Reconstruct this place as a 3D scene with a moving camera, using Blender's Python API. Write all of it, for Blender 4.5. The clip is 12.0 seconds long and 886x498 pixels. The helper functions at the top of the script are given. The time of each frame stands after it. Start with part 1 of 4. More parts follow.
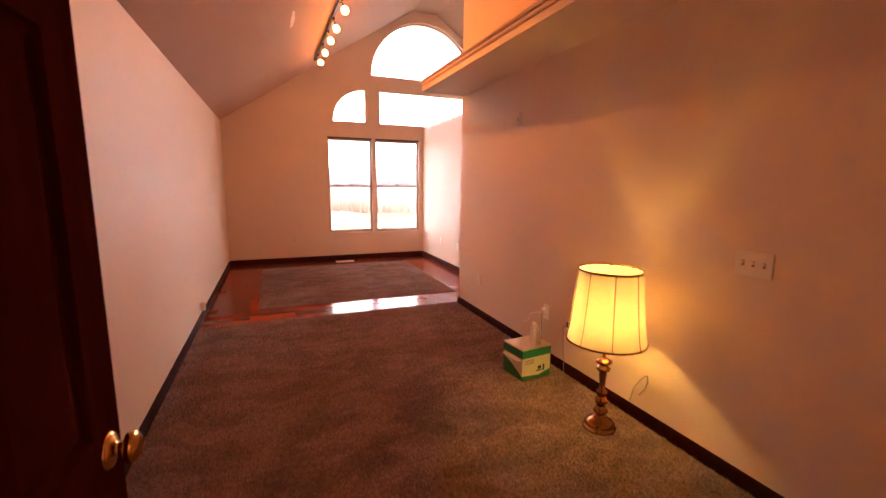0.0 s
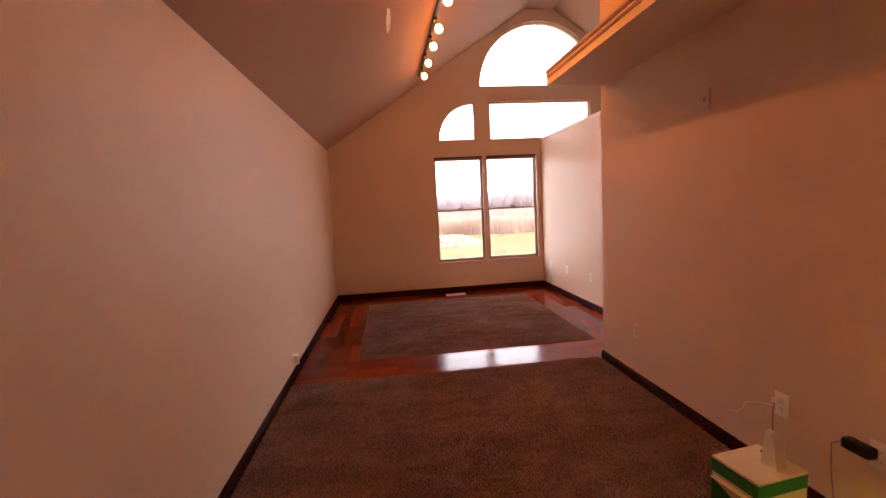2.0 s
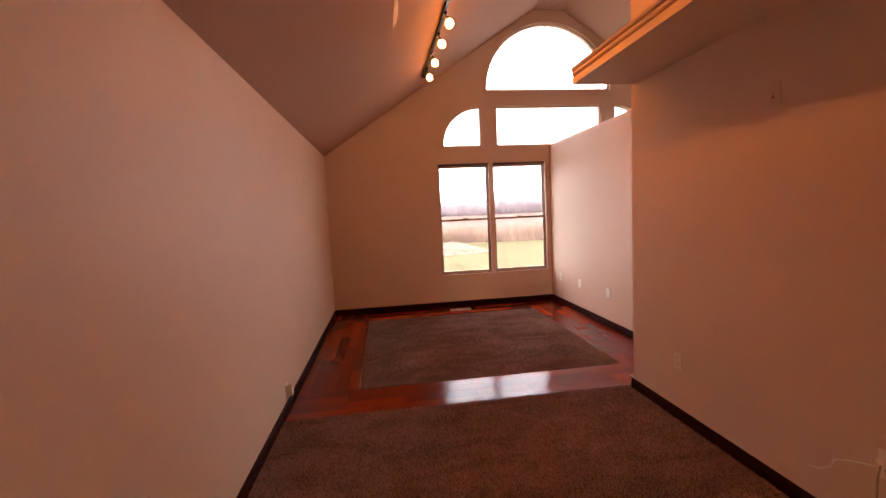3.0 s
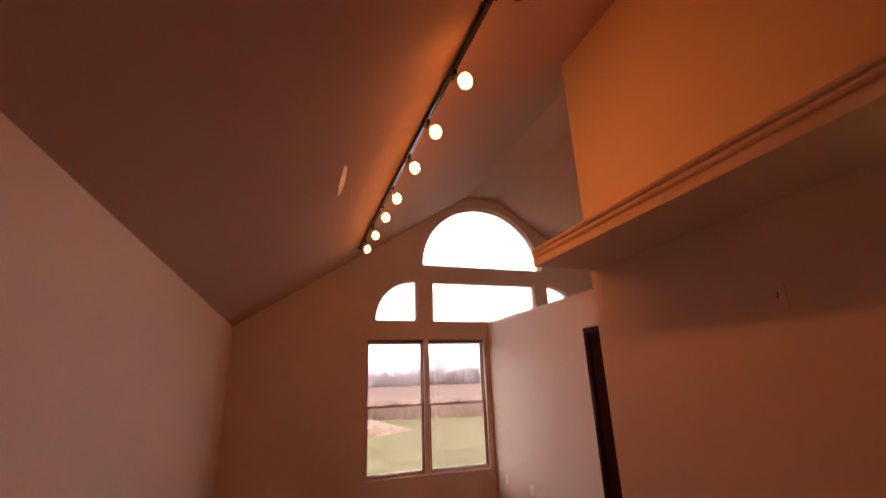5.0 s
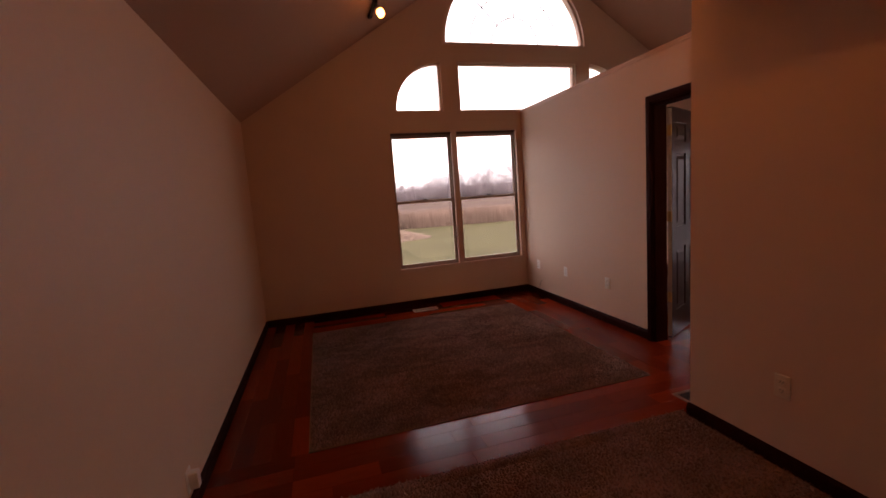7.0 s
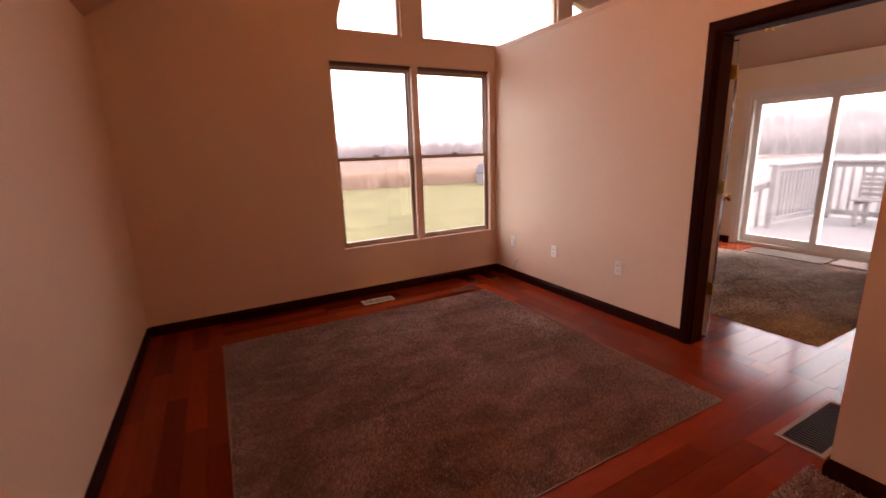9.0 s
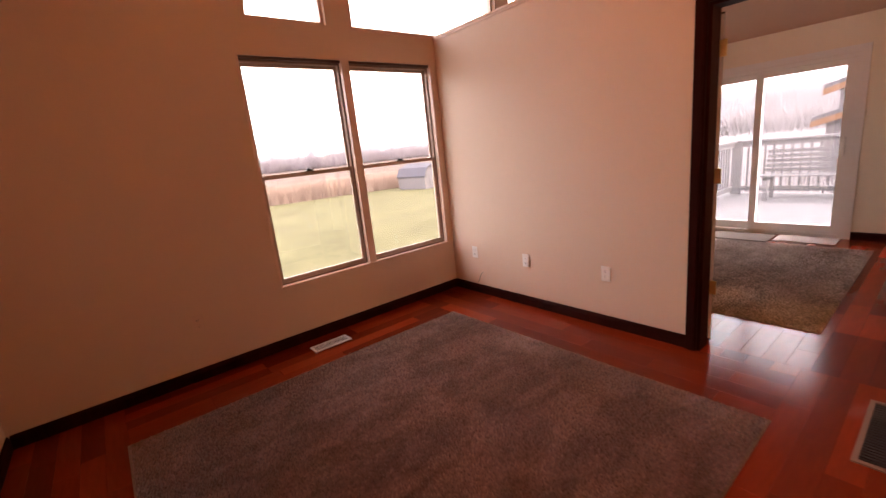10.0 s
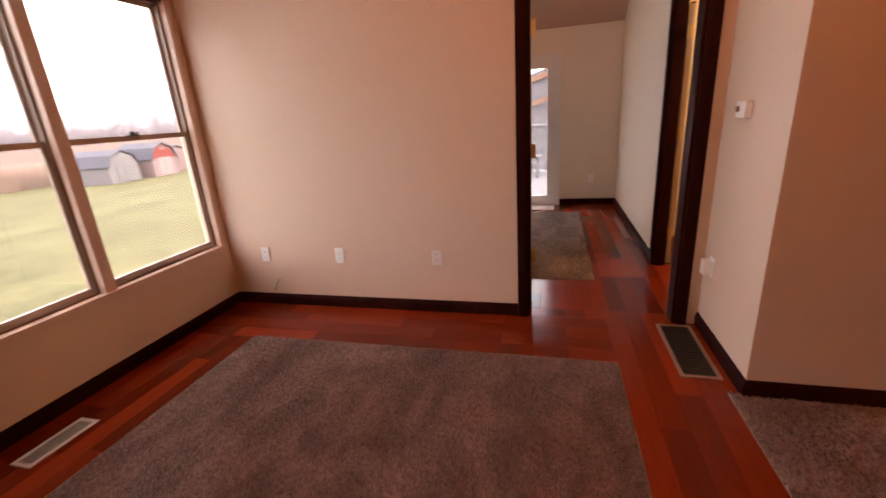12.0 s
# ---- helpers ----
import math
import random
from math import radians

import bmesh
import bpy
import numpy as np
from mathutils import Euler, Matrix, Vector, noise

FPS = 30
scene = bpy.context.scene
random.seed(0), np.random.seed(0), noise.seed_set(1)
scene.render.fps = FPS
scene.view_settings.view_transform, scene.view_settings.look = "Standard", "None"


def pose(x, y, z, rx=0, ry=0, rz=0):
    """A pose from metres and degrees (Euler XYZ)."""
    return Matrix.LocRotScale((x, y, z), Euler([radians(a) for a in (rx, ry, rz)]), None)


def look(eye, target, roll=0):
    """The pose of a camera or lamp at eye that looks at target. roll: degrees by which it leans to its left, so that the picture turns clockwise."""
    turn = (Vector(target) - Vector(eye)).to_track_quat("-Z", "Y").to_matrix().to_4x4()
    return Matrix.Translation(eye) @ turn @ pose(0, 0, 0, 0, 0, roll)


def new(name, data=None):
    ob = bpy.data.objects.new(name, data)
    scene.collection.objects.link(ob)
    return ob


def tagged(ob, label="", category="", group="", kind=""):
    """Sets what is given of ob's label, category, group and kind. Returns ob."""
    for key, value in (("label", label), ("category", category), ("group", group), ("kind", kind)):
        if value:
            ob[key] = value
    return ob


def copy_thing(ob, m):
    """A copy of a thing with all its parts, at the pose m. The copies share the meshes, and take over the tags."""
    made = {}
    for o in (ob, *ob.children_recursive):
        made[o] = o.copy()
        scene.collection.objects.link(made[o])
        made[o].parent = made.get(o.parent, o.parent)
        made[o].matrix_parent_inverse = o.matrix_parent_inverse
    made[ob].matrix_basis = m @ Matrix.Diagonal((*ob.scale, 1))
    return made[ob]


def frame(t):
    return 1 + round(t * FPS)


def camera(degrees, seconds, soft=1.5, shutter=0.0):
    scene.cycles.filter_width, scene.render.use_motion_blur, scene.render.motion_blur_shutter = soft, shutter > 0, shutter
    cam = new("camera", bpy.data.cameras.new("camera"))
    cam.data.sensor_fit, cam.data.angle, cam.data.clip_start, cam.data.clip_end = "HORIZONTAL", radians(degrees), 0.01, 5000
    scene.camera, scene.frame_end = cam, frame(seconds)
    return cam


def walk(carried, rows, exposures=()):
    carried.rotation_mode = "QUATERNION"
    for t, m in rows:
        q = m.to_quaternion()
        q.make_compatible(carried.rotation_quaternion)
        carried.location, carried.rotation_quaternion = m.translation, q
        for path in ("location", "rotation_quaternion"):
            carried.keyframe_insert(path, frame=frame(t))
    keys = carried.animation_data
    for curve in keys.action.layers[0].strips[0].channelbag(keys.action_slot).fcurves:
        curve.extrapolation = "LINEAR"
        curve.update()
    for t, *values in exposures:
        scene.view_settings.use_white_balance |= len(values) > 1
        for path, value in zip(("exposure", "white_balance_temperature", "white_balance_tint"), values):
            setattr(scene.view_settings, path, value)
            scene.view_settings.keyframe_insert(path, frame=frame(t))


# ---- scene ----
cam = camera(93.0, 12.0, shutter=0.4)
EXPOSURES = [(0, 3.48, 6600, 16), (0.5, 3.3, 6700, 15), (1, 3.1, 6800, 14), (1.5, 2.9, 6700, 13), (2.5, 2.66, 6700, 13), (4.5, 2.3, 6900, 16), (5, 1.82, 7050, 20), (5.5, 1.28, 7300, 23), (6, 1.0, 7300, 23), (6.5, 0.84, 7200, 23), (7, 1.0, 7150, 22), (9, 2.25, 6900, 15), (9.5, 2.38, 6850, 15), (10.5, 2.38, 6850, 13), (12, 2.34, 6750, 10)]
PATH = [
    (0, (0.341, 0.615, 1.422), (1.079, 2.448, 1.112), 0.6),
    (0.5, (0.359, 0.882, 1.447), (1.103, 2.72, 1.186), 0.1),
    (1, (0.446, 1.196, 1.445), (0.916, 3.132, 1.267), -1.5),
    (1.5, (0.521, 1.416, 1.452), (0.714, 3.4, 1.288), -2.7),
    (2, (0.524, 1.605, 1.445), (0.762, 3.58, 1.239), -2.9),
    (2.5, (0.489, 1.804, 1.468), (0.745, 3.778, 1.276), -2.8),
    (4.5, (0.367, 2.528, 1.568), (0.826, 4.46, 1.808), -2.7),
    (5, (0.386, 2.626, 1.671), (1.011, 4.431, 2.264), -2.0),
    (5.5, (0.407, 2.677, 1.725), (1.064, 4.422, 2.445), -0.8),
    (6, (0.364, 2.674, 1.655), (1.03, 4.509, 2.09), 0.1),
    (6.5, (0.346, 2.899, 1.519), (0.931, 4.811, 1.491), -3.3),
    (7, (0.33, 3.171, 1.429), (0.878, 5.077, 1.171), -4.2),
    (9, (0.232, 4.479, 1.389), (1.15, 6.199, 0.942), -2.0),
    (9.5, (0.229, 4.782, 1.413), (1.434, 6.286, 0.878), -5.0),
    (10, (0.3, 5.142, 1.417), (1.509, 6.669, 0.965), -6.0),
    (10.5, (0.354, 5.385, 1.402), (1.63, 6.851, 0.931), -3.4),
    (11, (0.293, 5.615, 1.417), (1.901, 6.695, 0.92), -4.4),
    (11.5, (0.339, 5.815, 1.372), (2.084, 6.604, 0.797), -4.7),
    (12, (0.377, 5.953, 1.365), (2.216, 6.452, 0.756), -4.0),
]
walk(cam, [(t, look(eye, target, roll)) for t, eye, target, roll in PATH], EXPOSURES)

# ---- world and light ----
world = bpy.data.worlds.new("overcast_sky")
scene.world = world
world.use_nodes = True
wt = world.node_tree
sky = wt.nodes.new("ShaderNodeTexSky")
sky.sky_type, sky.sun_disc = "NISHITA", False
sky.sun_elevation, sky.sun_rotation = radians(38), radians(150)
sky.air_density, sky.dust_density, sky.ozone_density = 1.0, 6.0, 1.0
grey = wt.nodes.new("ShaderNodeMix")
grey.data_type = "RGBA"
grey.inputs[0].default_value = 0.72
grey.inputs[7].default_value = (14.5, 13.8, 14.4, 1)      # a closed layer of cloud over the clear sky
wt.links.new(sky.outputs[0], grey.inputs[6])
wt.links.new(grey.outputs[2], wt.nodes["Background"].inputs[0])
wt.nodes["Background"].inputs[1].default_value = 0.15

sun = new("sun", bpy.data.lights.new("sun", "SUN"))
sun.data.energy, sun.data.angle, sun.data.color = 0.7, radians(25), (1, 0.96, 0.9)
sun.matrix_world = pose(0, 0, 20, 52, 0, 30)


def point_lamp(name, place, watts, colour, radius):
    ob = new(name, bpy.data.lights.new(name, "POINT"))
    ob.data.energy, ob.data.color, ob.data.shadow_soft_size = watts, colour, radius
    ob.location = place
    return ob


WARM = (1.0, 0.45, 0.12)
LAMPLIGHT = (1.0, 0.63, 0.105)
LAMP = (2.06, 2.39)
point_lamp("lamp_light", (LAMP[0], LAMP[1], 0.70), 7.5, LAMPLIGHT, 0.028)
# Unseen lamp, added behind the entrance as a weak warm fill.
point_lamp("hall_fill_light", (0.6, -0.9, 2.1), 1.2, WARM, 0.06)
point_lamp("closet_light", (3.9, 4.1, 2.0), 7, (1.0, 0.62, 0.28), 0.06)


def track_beam(place, watts):
    """The light of one frosted track globe, thrown towards the inner wall; its socket shields the ceiling."""
    ob = new("track_lamp_light", bpy.data.lights.new("track_lamp_light", "SPOT"))
    ob.data.energy, ob.data.color, ob.data.shadow_soft_size = watts, TRACK_WARM, 0.035
    ob.data.spot_size, ob.data.spot_blend = radians(160), 0.35
    ob.matrix_world = look(place, Vector(place) + Vector((0.75, -0.75, -0.45)))


TRACK_WARM = (1.0, 0.28, 0.048)
for y in (7.30, 6.82, 6.31, 5.87, 5.32, 4.84, 4.35):
    track_beam((1.135 + 0.02 * (6 - y) / 1.7, y, 3.10), 1.3)

# ---- materials ----


def material(name, colour, rough=0.5, metal=0.0, vary=0.06, scale=3.0, bump=0.0, grain=200.0, spec=0.5, coat=0.0, each=0.0, stretch=(1, 1, 1), stains=0.0):
    """Principled paint with two scales of variation, and a fine relief."""
    m = bpy.data.materials.new(name)
    m.use_nodes = True
    t = m.node_tree
    b = t.nodes["Principled BSDF"]
    b.inputs["Roughness"].default_value, b.inputs["Metallic"].default_value = rough, metal
    b.inputs["Specular IOR Level"].default_value, b.inputs["Coat Weight"].default_value = spec, coat
    b.inputs["Coat Roughness"].default_value = 0.12
    co = t.nodes.new("ShaderNodeTexCoord")
    mp = t.nodes.new("ShaderNodeMapping")
    mp.inputs["Scale"].default_value = stretch
    t.links.new(co.outputs["Object"], mp.inputs[0])
    n1, n2 = t.nodes.new("ShaderNodeTexNoise"), t.nodes.new("ShaderNodeTexNoise")
    n1.inputs["Scale"].default_value, n1.inputs["Detail"].default_value = scale, 4
    n2.inputs["Scale"].default_value, n2.inputs["Detail"].default_value = grain, 3
    for n in (n1, n2):
        t.links.new(mp.outputs[0], n.inputs["Vector"])
    add = t.nodes.new("ShaderNodeMath")
    add.operation = "MULTIPLY_ADD"
    t.links.new(n2.outputs[0], add.inputs[0])
    add.inputs[1].default_value = 0.5
    t.links.new(n1.outputs[0], add.inputs[2])
    rng = t.nodes.new("ShaderNodeMapRange")
    rng.inputs[1].default_value, rng.inputs[2].default_value = 0.45, 1.05
    rng.inputs[3].default_value, rng.inputs[4].default_value = 1 - vary, 1 + vary
    t.links.new(add.outputs[0], rng.inputs[0])
    last = rng.outputs[0]
    if each:
        info = t.nodes.new("ShaderNodeObjectInfo")
        er = t.nodes.new("ShaderNodeMapRange")
        er.inputs[3].default_value, er.inputs[4].default_value = 1 - each, 1 + each
        t.links.new(info.outputs["Random"], er.inputs[0])
        mul = t.nodes.new("ShaderNodeMath")
        mul.operation = "MULTIPLY"
        t.links.new(last, mul.inputs[0]), t.links.new(er.outputs[0], mul.inputs[1])
        last = mul.outputs[0]
    col = t.nodes.new("ShaderNodeVectorMath")
    col.operation = "SCALE"
    col.inputs[0].default_value = colour
    t.links.new(last, col.inputs["Scale"])
    t.links.new(col.outputs[0], b.inputs["Base Color"])
    if bump:
        bp = t.nodes.new("ShaderNodeBump")
        bp.inputs["Strength"].default_value, bp.inputs["Distance"].default_value = bump, 0.004
        t.links.new(n2.outputs[0], bp.inputs["Height"])
        t.links.new(bp.outputs[0], b.inputs["Normal"])
    rr = t.nodes.new("ShaderNodeMapRange")
    rr.inputs[3].default_value, rr.inputs[4].default_value = max(rough - 0.06, 0.02), min(rough + 0.08, 1)
    t.links.new(n1.outputs[0], rr.inputs[0])
    t.links.new(rr.outputs[0], b.inputs["Roughness"])
    return m


def carpet_material(name, colour):
    """Yarn: each tuft has its own shade; footmarks and brushed swathes vary it at two larger scales."""
    m = bpy.data.materials.new(name)
    m.use_nodes = True
    t = m.node_tree
    b = t.nodes["Principled BSDF"]
    b.inputs["Roughness"].default_value, b.inputs["Specular IOR Level"].default_value = 0.95, 0.1
    b.inputs["Sheen Weight"].default_value, b.inputs["Sheen Roughness"].default_value = 0.22, 0.5
    co, geo = t.nodes.new("ShaderNodeTexCoord"), t.nodes.new("ShaderNodeNewGeometry")
    n1, n2 = t.nodes.new("ShaderNodeTexNoise"), t.nodes.new("ShaderNodeTexNoise")
    mp = t.nodes.new("ShaderNodeMapping")
    mp.inputs["Scale"].default_value = (0.6, 1, 1)
    t.links.new(co.outputs["Object"], mp.inputs[0])
    n1.inputs["Scale"].default_value, n1.inputs["Detail"].default_value, n1.inputs["Distortion"].default_value = 5.0, 5, 0.8
    n2.inputs["Scale"].default_value, n2.inputs["Detail"].default_value = 38.0, 3
    t.links.new(mp.outputs[0], n1.inputs["Vector"]), t.links.new(co.outputs["Object"], n2.inputs["Vector"])
    value = None
    for sock, lo_, hi, a_, b_ in ((n1.outputs[0], 0.40, 0.60, 0.76, 1.18), (n2.outputs[0], 0.3, 0.7, 0.82, 1.18), (geo.outputs["Random Per Island"], 0, 1, 0.70, 1.30)):
        g = t.nodes.new("ShaderNodeMapRange")
        g.inputs[1].default_value, g.inputs[2].default_value, g.inputs[3].default_value, g.inputs[4].default_value = lo_, hi, a_, b_
        t.links.new(sock, g.inputs[0])
        if value is None:
            value = g.outputs[0]
        else:
            mu = t.nodes.new("ShaderNodeMath")
            mu.operation = "MULTIPLY"
            t.links.new(value, mu.inputs[0]), t.links.new(g.outputs[0], mu.inputs[1])
            value = mu.outputs[0]
    col = t.nodes.new("ShaderNodeVectorMath")
    col.operation = "SCALE"
    col.inputs[0].default_value = colour
    t.links.new(value, col.inputs["Scale"])
    t.links.new(col.outputs[0], b.inputs["Base Color"])
    return m


def glow(name, colour, strength):
    m = bpy.data.materials.new(name)
    m.use_nodes = True
    b = m.node_tree.nodes["Principled BSDF"]
    b.inputs["Base Color"].default_value = (0.9, 0.88, 0.82, 1)
    b.inputs["Emission Color"].default_value, b.inputs["Emission Strength"].default_value = (*colour, 1), strength
    return m


def glass(name, rough=0.0, tint=(1, 1, 1)):
    m = bpy.data.materials.new(name)
    m.use_nodes = True
    b = m.node_tree.nodes["Principled BSDF"]
    b.inputs["Base Color"].default_value = (*tint, 1)
    b.inputs["Transmission Weight"].default_value, b.inputs["Roughness"].default_value, b.inputs["IOR"].default_value = 1, rough, 1.45
    return m


PAINT = material("beige_wall_paint", (0.795, 0.602, 0.460), 0.5, vary=0.025, scale=1.2, bump=0.10, grain=160, spec=0.35)
PAINT_CREAM = material("cream_wall_paint", (0.84, 0.74, 0.60), 0.55, vary=0.025, scale=1.2, bump=0.10, grain=160, spec=0.3)
# Walls' paint taken darker; the ceiling's dimness is put into its colour.
CEILING = material("darkened_ceiling_paint", (0.56, 0.362, 0.268), 0.85, vary=0.03, scale=1.5, bump=0.12, grain=120, spec=0.1)
STREAK = material("pale_glossy_streak", (0.80, 0.62, 0.50), 0.3, vary=0.2, scale=9, spec=0.8)
FRINGE = material("pale_carpet_backing", (0.55, 0.42, 0.32), 0.9)
TRIM = material("beige_trim_paint", (0.79, 0.58, 0.46), 0.35, vary=0.03, scale=4, bump=0.03, grain=90)
SASH = material("tan_window_sash", (0.46, 0.345, 0.27), 0.35, vary=0.04, scale=6, bump=0.03, grain=90)
WHITE = material("white_vinyl", (0.80, 0.78, 0.76), 0.35, vary=0.03, scale=5)
IVORY = material("ivory_plastic_plate", (0.84, 0.73, 0.60), 0.4, vary=0.02, scale=20)
PLATE = material("white_plastic_plate", (0.94, 0.90, 0.85), 0.35, vary=0.02, scale=20)
# Dark brown that stands for the shadow line under the window head.
HEAD_SHADOW = material("dark_brown_head_shadow", (0.10, 0.055, 0.040), 0.6, vary=0.1, scale=10)
# Brown that carries the shade of the grooves beside the sashes.
JAMB_GROOVE = material("brown_groove_shade", (0.24, 0.130, 0.085), 0.6, vary=0.1, scale=10)
SLOT = material("dark_slots", (0.03, 0.025, 0.02), 0.6)
DARK = material("dark_mahogany_stain", (0.030, 0.0055, 0.0045), 0.6, vary=0.3, scale=5, grain=40, stretch=(1, 1, 0.12), spec=0.06)
DOOR = material("dark_mahogany_door", (0.048, 0.0080, 0.0060), 0.7, vary=0.35, scale=5, grain=40, stretch=(1, 1, 0.12), spec=0.0)
DOOR_GLOSS = material("glossy_mahogany_door", (0.030, 0.0055, 0.0045), 0.32, vary=0.3, scale=5, grain=40, stretch=(1, 1, 0.12), spec=0.5)
# Unfinished edge wood, whitened: daylight on the hinge edge is in the colour.
LIT_EDGE = material("daylit_door_edge", (0.62, 0.55, 0.53), 0.5, vary=0.1, scale=8)
WOOD = material("red_cherry_floorboard", (0.205, 0.024, 0.0070), 0.16, vary=0.20, scale=7, grain=60, stretch=(0.12, 1, 1), spec=0.15, coat=0.0, each=0.40, bump=0.02)
WOOD_Y = material("red_cherry_floorboard_across", (0.205, 0.024, 0.0070), 0.16, vary=0.20, scale=7, grain=60, stretch=(1, 0.12, 1), spec=0.15, coat=0.0, each=0.40, bump=0.02)
CARPET = carpet_material("taupe_cut_pile_carpet", (0.280, 0.176, 0.154))
CARPET_B = carpet_material("olive_taupe_carpet", (0.33, 0.252, 0.222))
BINDING = material("light_carpet_binding", (0.26, 0.17, 0.12), 0.9, vary=0.2, scale=60)
BLACK = material("black_track_metal", (0.012, 0.010, 0.009), 0.4, metal=0.3)
BRASS = material("polished_brass", (0.80, 0.50, 0.16), 0.16, metal=1.0, vary=0.08, scale=25)
OLD_BRASS = material("antique_brass", (0.33, 0.16, 0.06), 0.18, metal=1.0, vary=0.2, scale=25)
BRONZE = material("brass_hinge", (0.90, 0.68, 0.28), 0.35, metal=0.85, vary=0.1, scale=40)
GLOBE = glow("lit_frosted_globe", (1.0, 0.36, 0.085), 6.5)
GLOBE_OFF = glass("unlit_frosted_globe", 0.55, (0.35, 0.22, 0.17))
CLEAR = glass("window_glass")
# A little white translucency mixed in as the veil of haze over the panes.
HAZY = glass("hazed_door_glass")
_ht = HAZY.node_tree
_hm, _hl = _ht.nodes.new("ShaderNodeMixShader"), _ht.nodes.new("ShaderNodeBsdfTranslucent")
_hl.inputs[0].default_value, _hm.inputs[0].default_value = (0.92, 0.90, 0.92, 1), 0.015
_ht.links.new(_ht.nodes["Principled BSDF"].outputs[0], _hm.inputs[1]), _ht.links.new(_hl.outputs[0], _hm.inputs[2])
_ht.links.new(_hm.outputs[0], _ht.nodes["Material Output"].inputs[0])
LEAD = material("lead_came", (0.12, 0.11, 0.11), 0.6, metal=0.2)
SUBFLOOR = material("plywood", (0.10, 0.03, 0.015), 0.8, vary=0.2)
GRILLE = material("dark_grille", (0.045, 0.027, 0.022), 0.6, spec=0.15)
GRILLE_RIM = material("tan_grille_rim", (0.30, 0.17, 0.11), 0.5, spec=0.15)
BOX_GREEN = material("green_printed_card", (0.02, 0.22, 0.07), 0.45, vary=0.08, scale=30)
BOX_WHITE = material("white_printed_card", (0.78, 0.68, 0.52), 0.45, vary=0.05, scale=30)
TISSUE = material("white_tissue", (0.82, 0.78, 0.70), 0.9, vary=0.04, scale=30)
CORD = material("grey_cord", (0.30, 0.24, 0.18), 0.5)
RUBBER = material("black_rubber", (0.01, 0.01, 0.01), 0.4)
LAWN = material("winter_lawn", (0.080, 0.072, 0.037), 0.95, vary=0.30, scale=0.5, grain=4, spec=0.05)
REED = material("dry_reeds", (0.230, 0.160, 0.128), 0.95, vary=0.3, scale=0.3, grain=5, spec=0.05)
REED_TIPS = material("pale_reed_tips", (0.135, 0.095, 0.077), 0.95, vary=0.2, scale=0.08, grain=0.8, spec=0.05)
REED_FIELD = material("dry_reed_field", (0.092, 0.063, 0.051), 0.95, vary=0.2, scale=0.08, grain=0.8, spec=0.05)
# Bark and twigs of the far woods: distance haze is put into their pale colours.
BARK = material("hazed_bark", (0.22, 0.185, 0.195), 0.9, vary=0.3, scale=0.4, spec=0.05)
HAZED_TWIGS = material("hazed_crown_twigs", (0.30, 0.262, 0.282), 0.95, vary=0.2, scale=0.2, spec=0.05)
# Lilac-grey that paints the haze over the growth beyond the deck.
BRUSH = material("hazed_brush", (0.30, 0.265, 0.275), 0.95, vary=0.3, scale=0.2, spec=0.05)
TWIGS = material("hazed_bare_twigs", (0.245, 0.208, 0.222), 0.95, vary=0.3, scale=0.2, spec=0.05)
STRAW = material("straw_heap", (0.24, 0.175, 0.14), 0.95, vary=0.3, scale=2, spec=0.05)
DECK = material("weathered_deck_board", (0.105, 0.096, 0.102), 0.7, vary=0.15, scale=2, grain=30, each=0.12, spec=0.05)
RAIL = material("weathered_rail_wood", (0.135, 0.123, 0.131), 0.7, vary=0.2, scale=3, grain=30, spec=0.05)
SHED_GREY = material("grey_shed_siding", (0.125, 0.112, 0.114), 0.8, vary=0.15, scale=2, spec=0.05)
SHED_ROOF = material("grey_shingle_roof", (0.07, 0.066, 0.078), 0.85, vary=0.2, scale=2, spec=0.05)
SHED_RED = material("faded_red_siding", (0.15, 0.038, 0.034), 0.8, vary=0.15, scale=2, spec=0.05)
SHED_PINK = material("faded_pink_siding", (0.165, 0.112, 0.108), 0.8, vary=0.15, scale=2, spec=0.05)
SHED_WHITE = material("white_trim_board", (0.17, 0.148, 0.142), 0.7, spec=0.05)
ORANGE = material("orange_eave_board", (0.15, 0.070, 0.036), 0.6, spec=0.05)
SIDING = material("house_siding", (0.105, 0.088, 0.094), 0.8, vary=0.1, spec=0.05)
MAT_TAUPE = material("taupe_door_mat", (0.13, 0.095, 0.082), 0.9, vary=0.2, scale=12, grain=150)
MAT_WHITE = material("pale_door_mat", (0.40, 0.33, 0.31), 0.9, vary=0.1, scale=20)
FAN_BLADE = material("pale_fan_blade", (0.45, 0.38, 0.36), 0.4)

# the shade lets the bulb's light through
SHADE = bpy.data.materials.new("pleated_cream_shade")
SHADE.use_nodes = True
_t = SHADE.node_tree
_d, _l, _m = _t.nodes.new("ShaderNodeBsdfDiffuse"), _t.nodes.new("ShaderNodeBsdfTranslucent"), _t.nodes.new("ShaderNodeMixShader")
_d.inputs[0].default_value, _l.inputs[0].default_value = (0.85, 0.76, 0.64, 1), (0.60, 0.47, 0.33, 1)
_m.inputs[0].default_value = 0.30
_t.links.new(_d.outputs[0], _m.inputs[1]), _t.links.new(_l.outputs[0], _m.inputs[2])
_t.links.new(_m.outputs[0], _t.nodes["Material Output"].inputs[0])

# ---- mesh tools ----


def mesh_of(bm, material_, name, smooth=False):
    me = bpy.data.meshes.new(name)
    bmesh.ops.recalc_face_normals(bm, faces=bm.faces)
    bm.to_mesh(me)
    bm.free()
    if material_:
        me.materials.append(material_)
    if smooth:
        for p in me.polygons:
            p.use_smooth = True
    return me


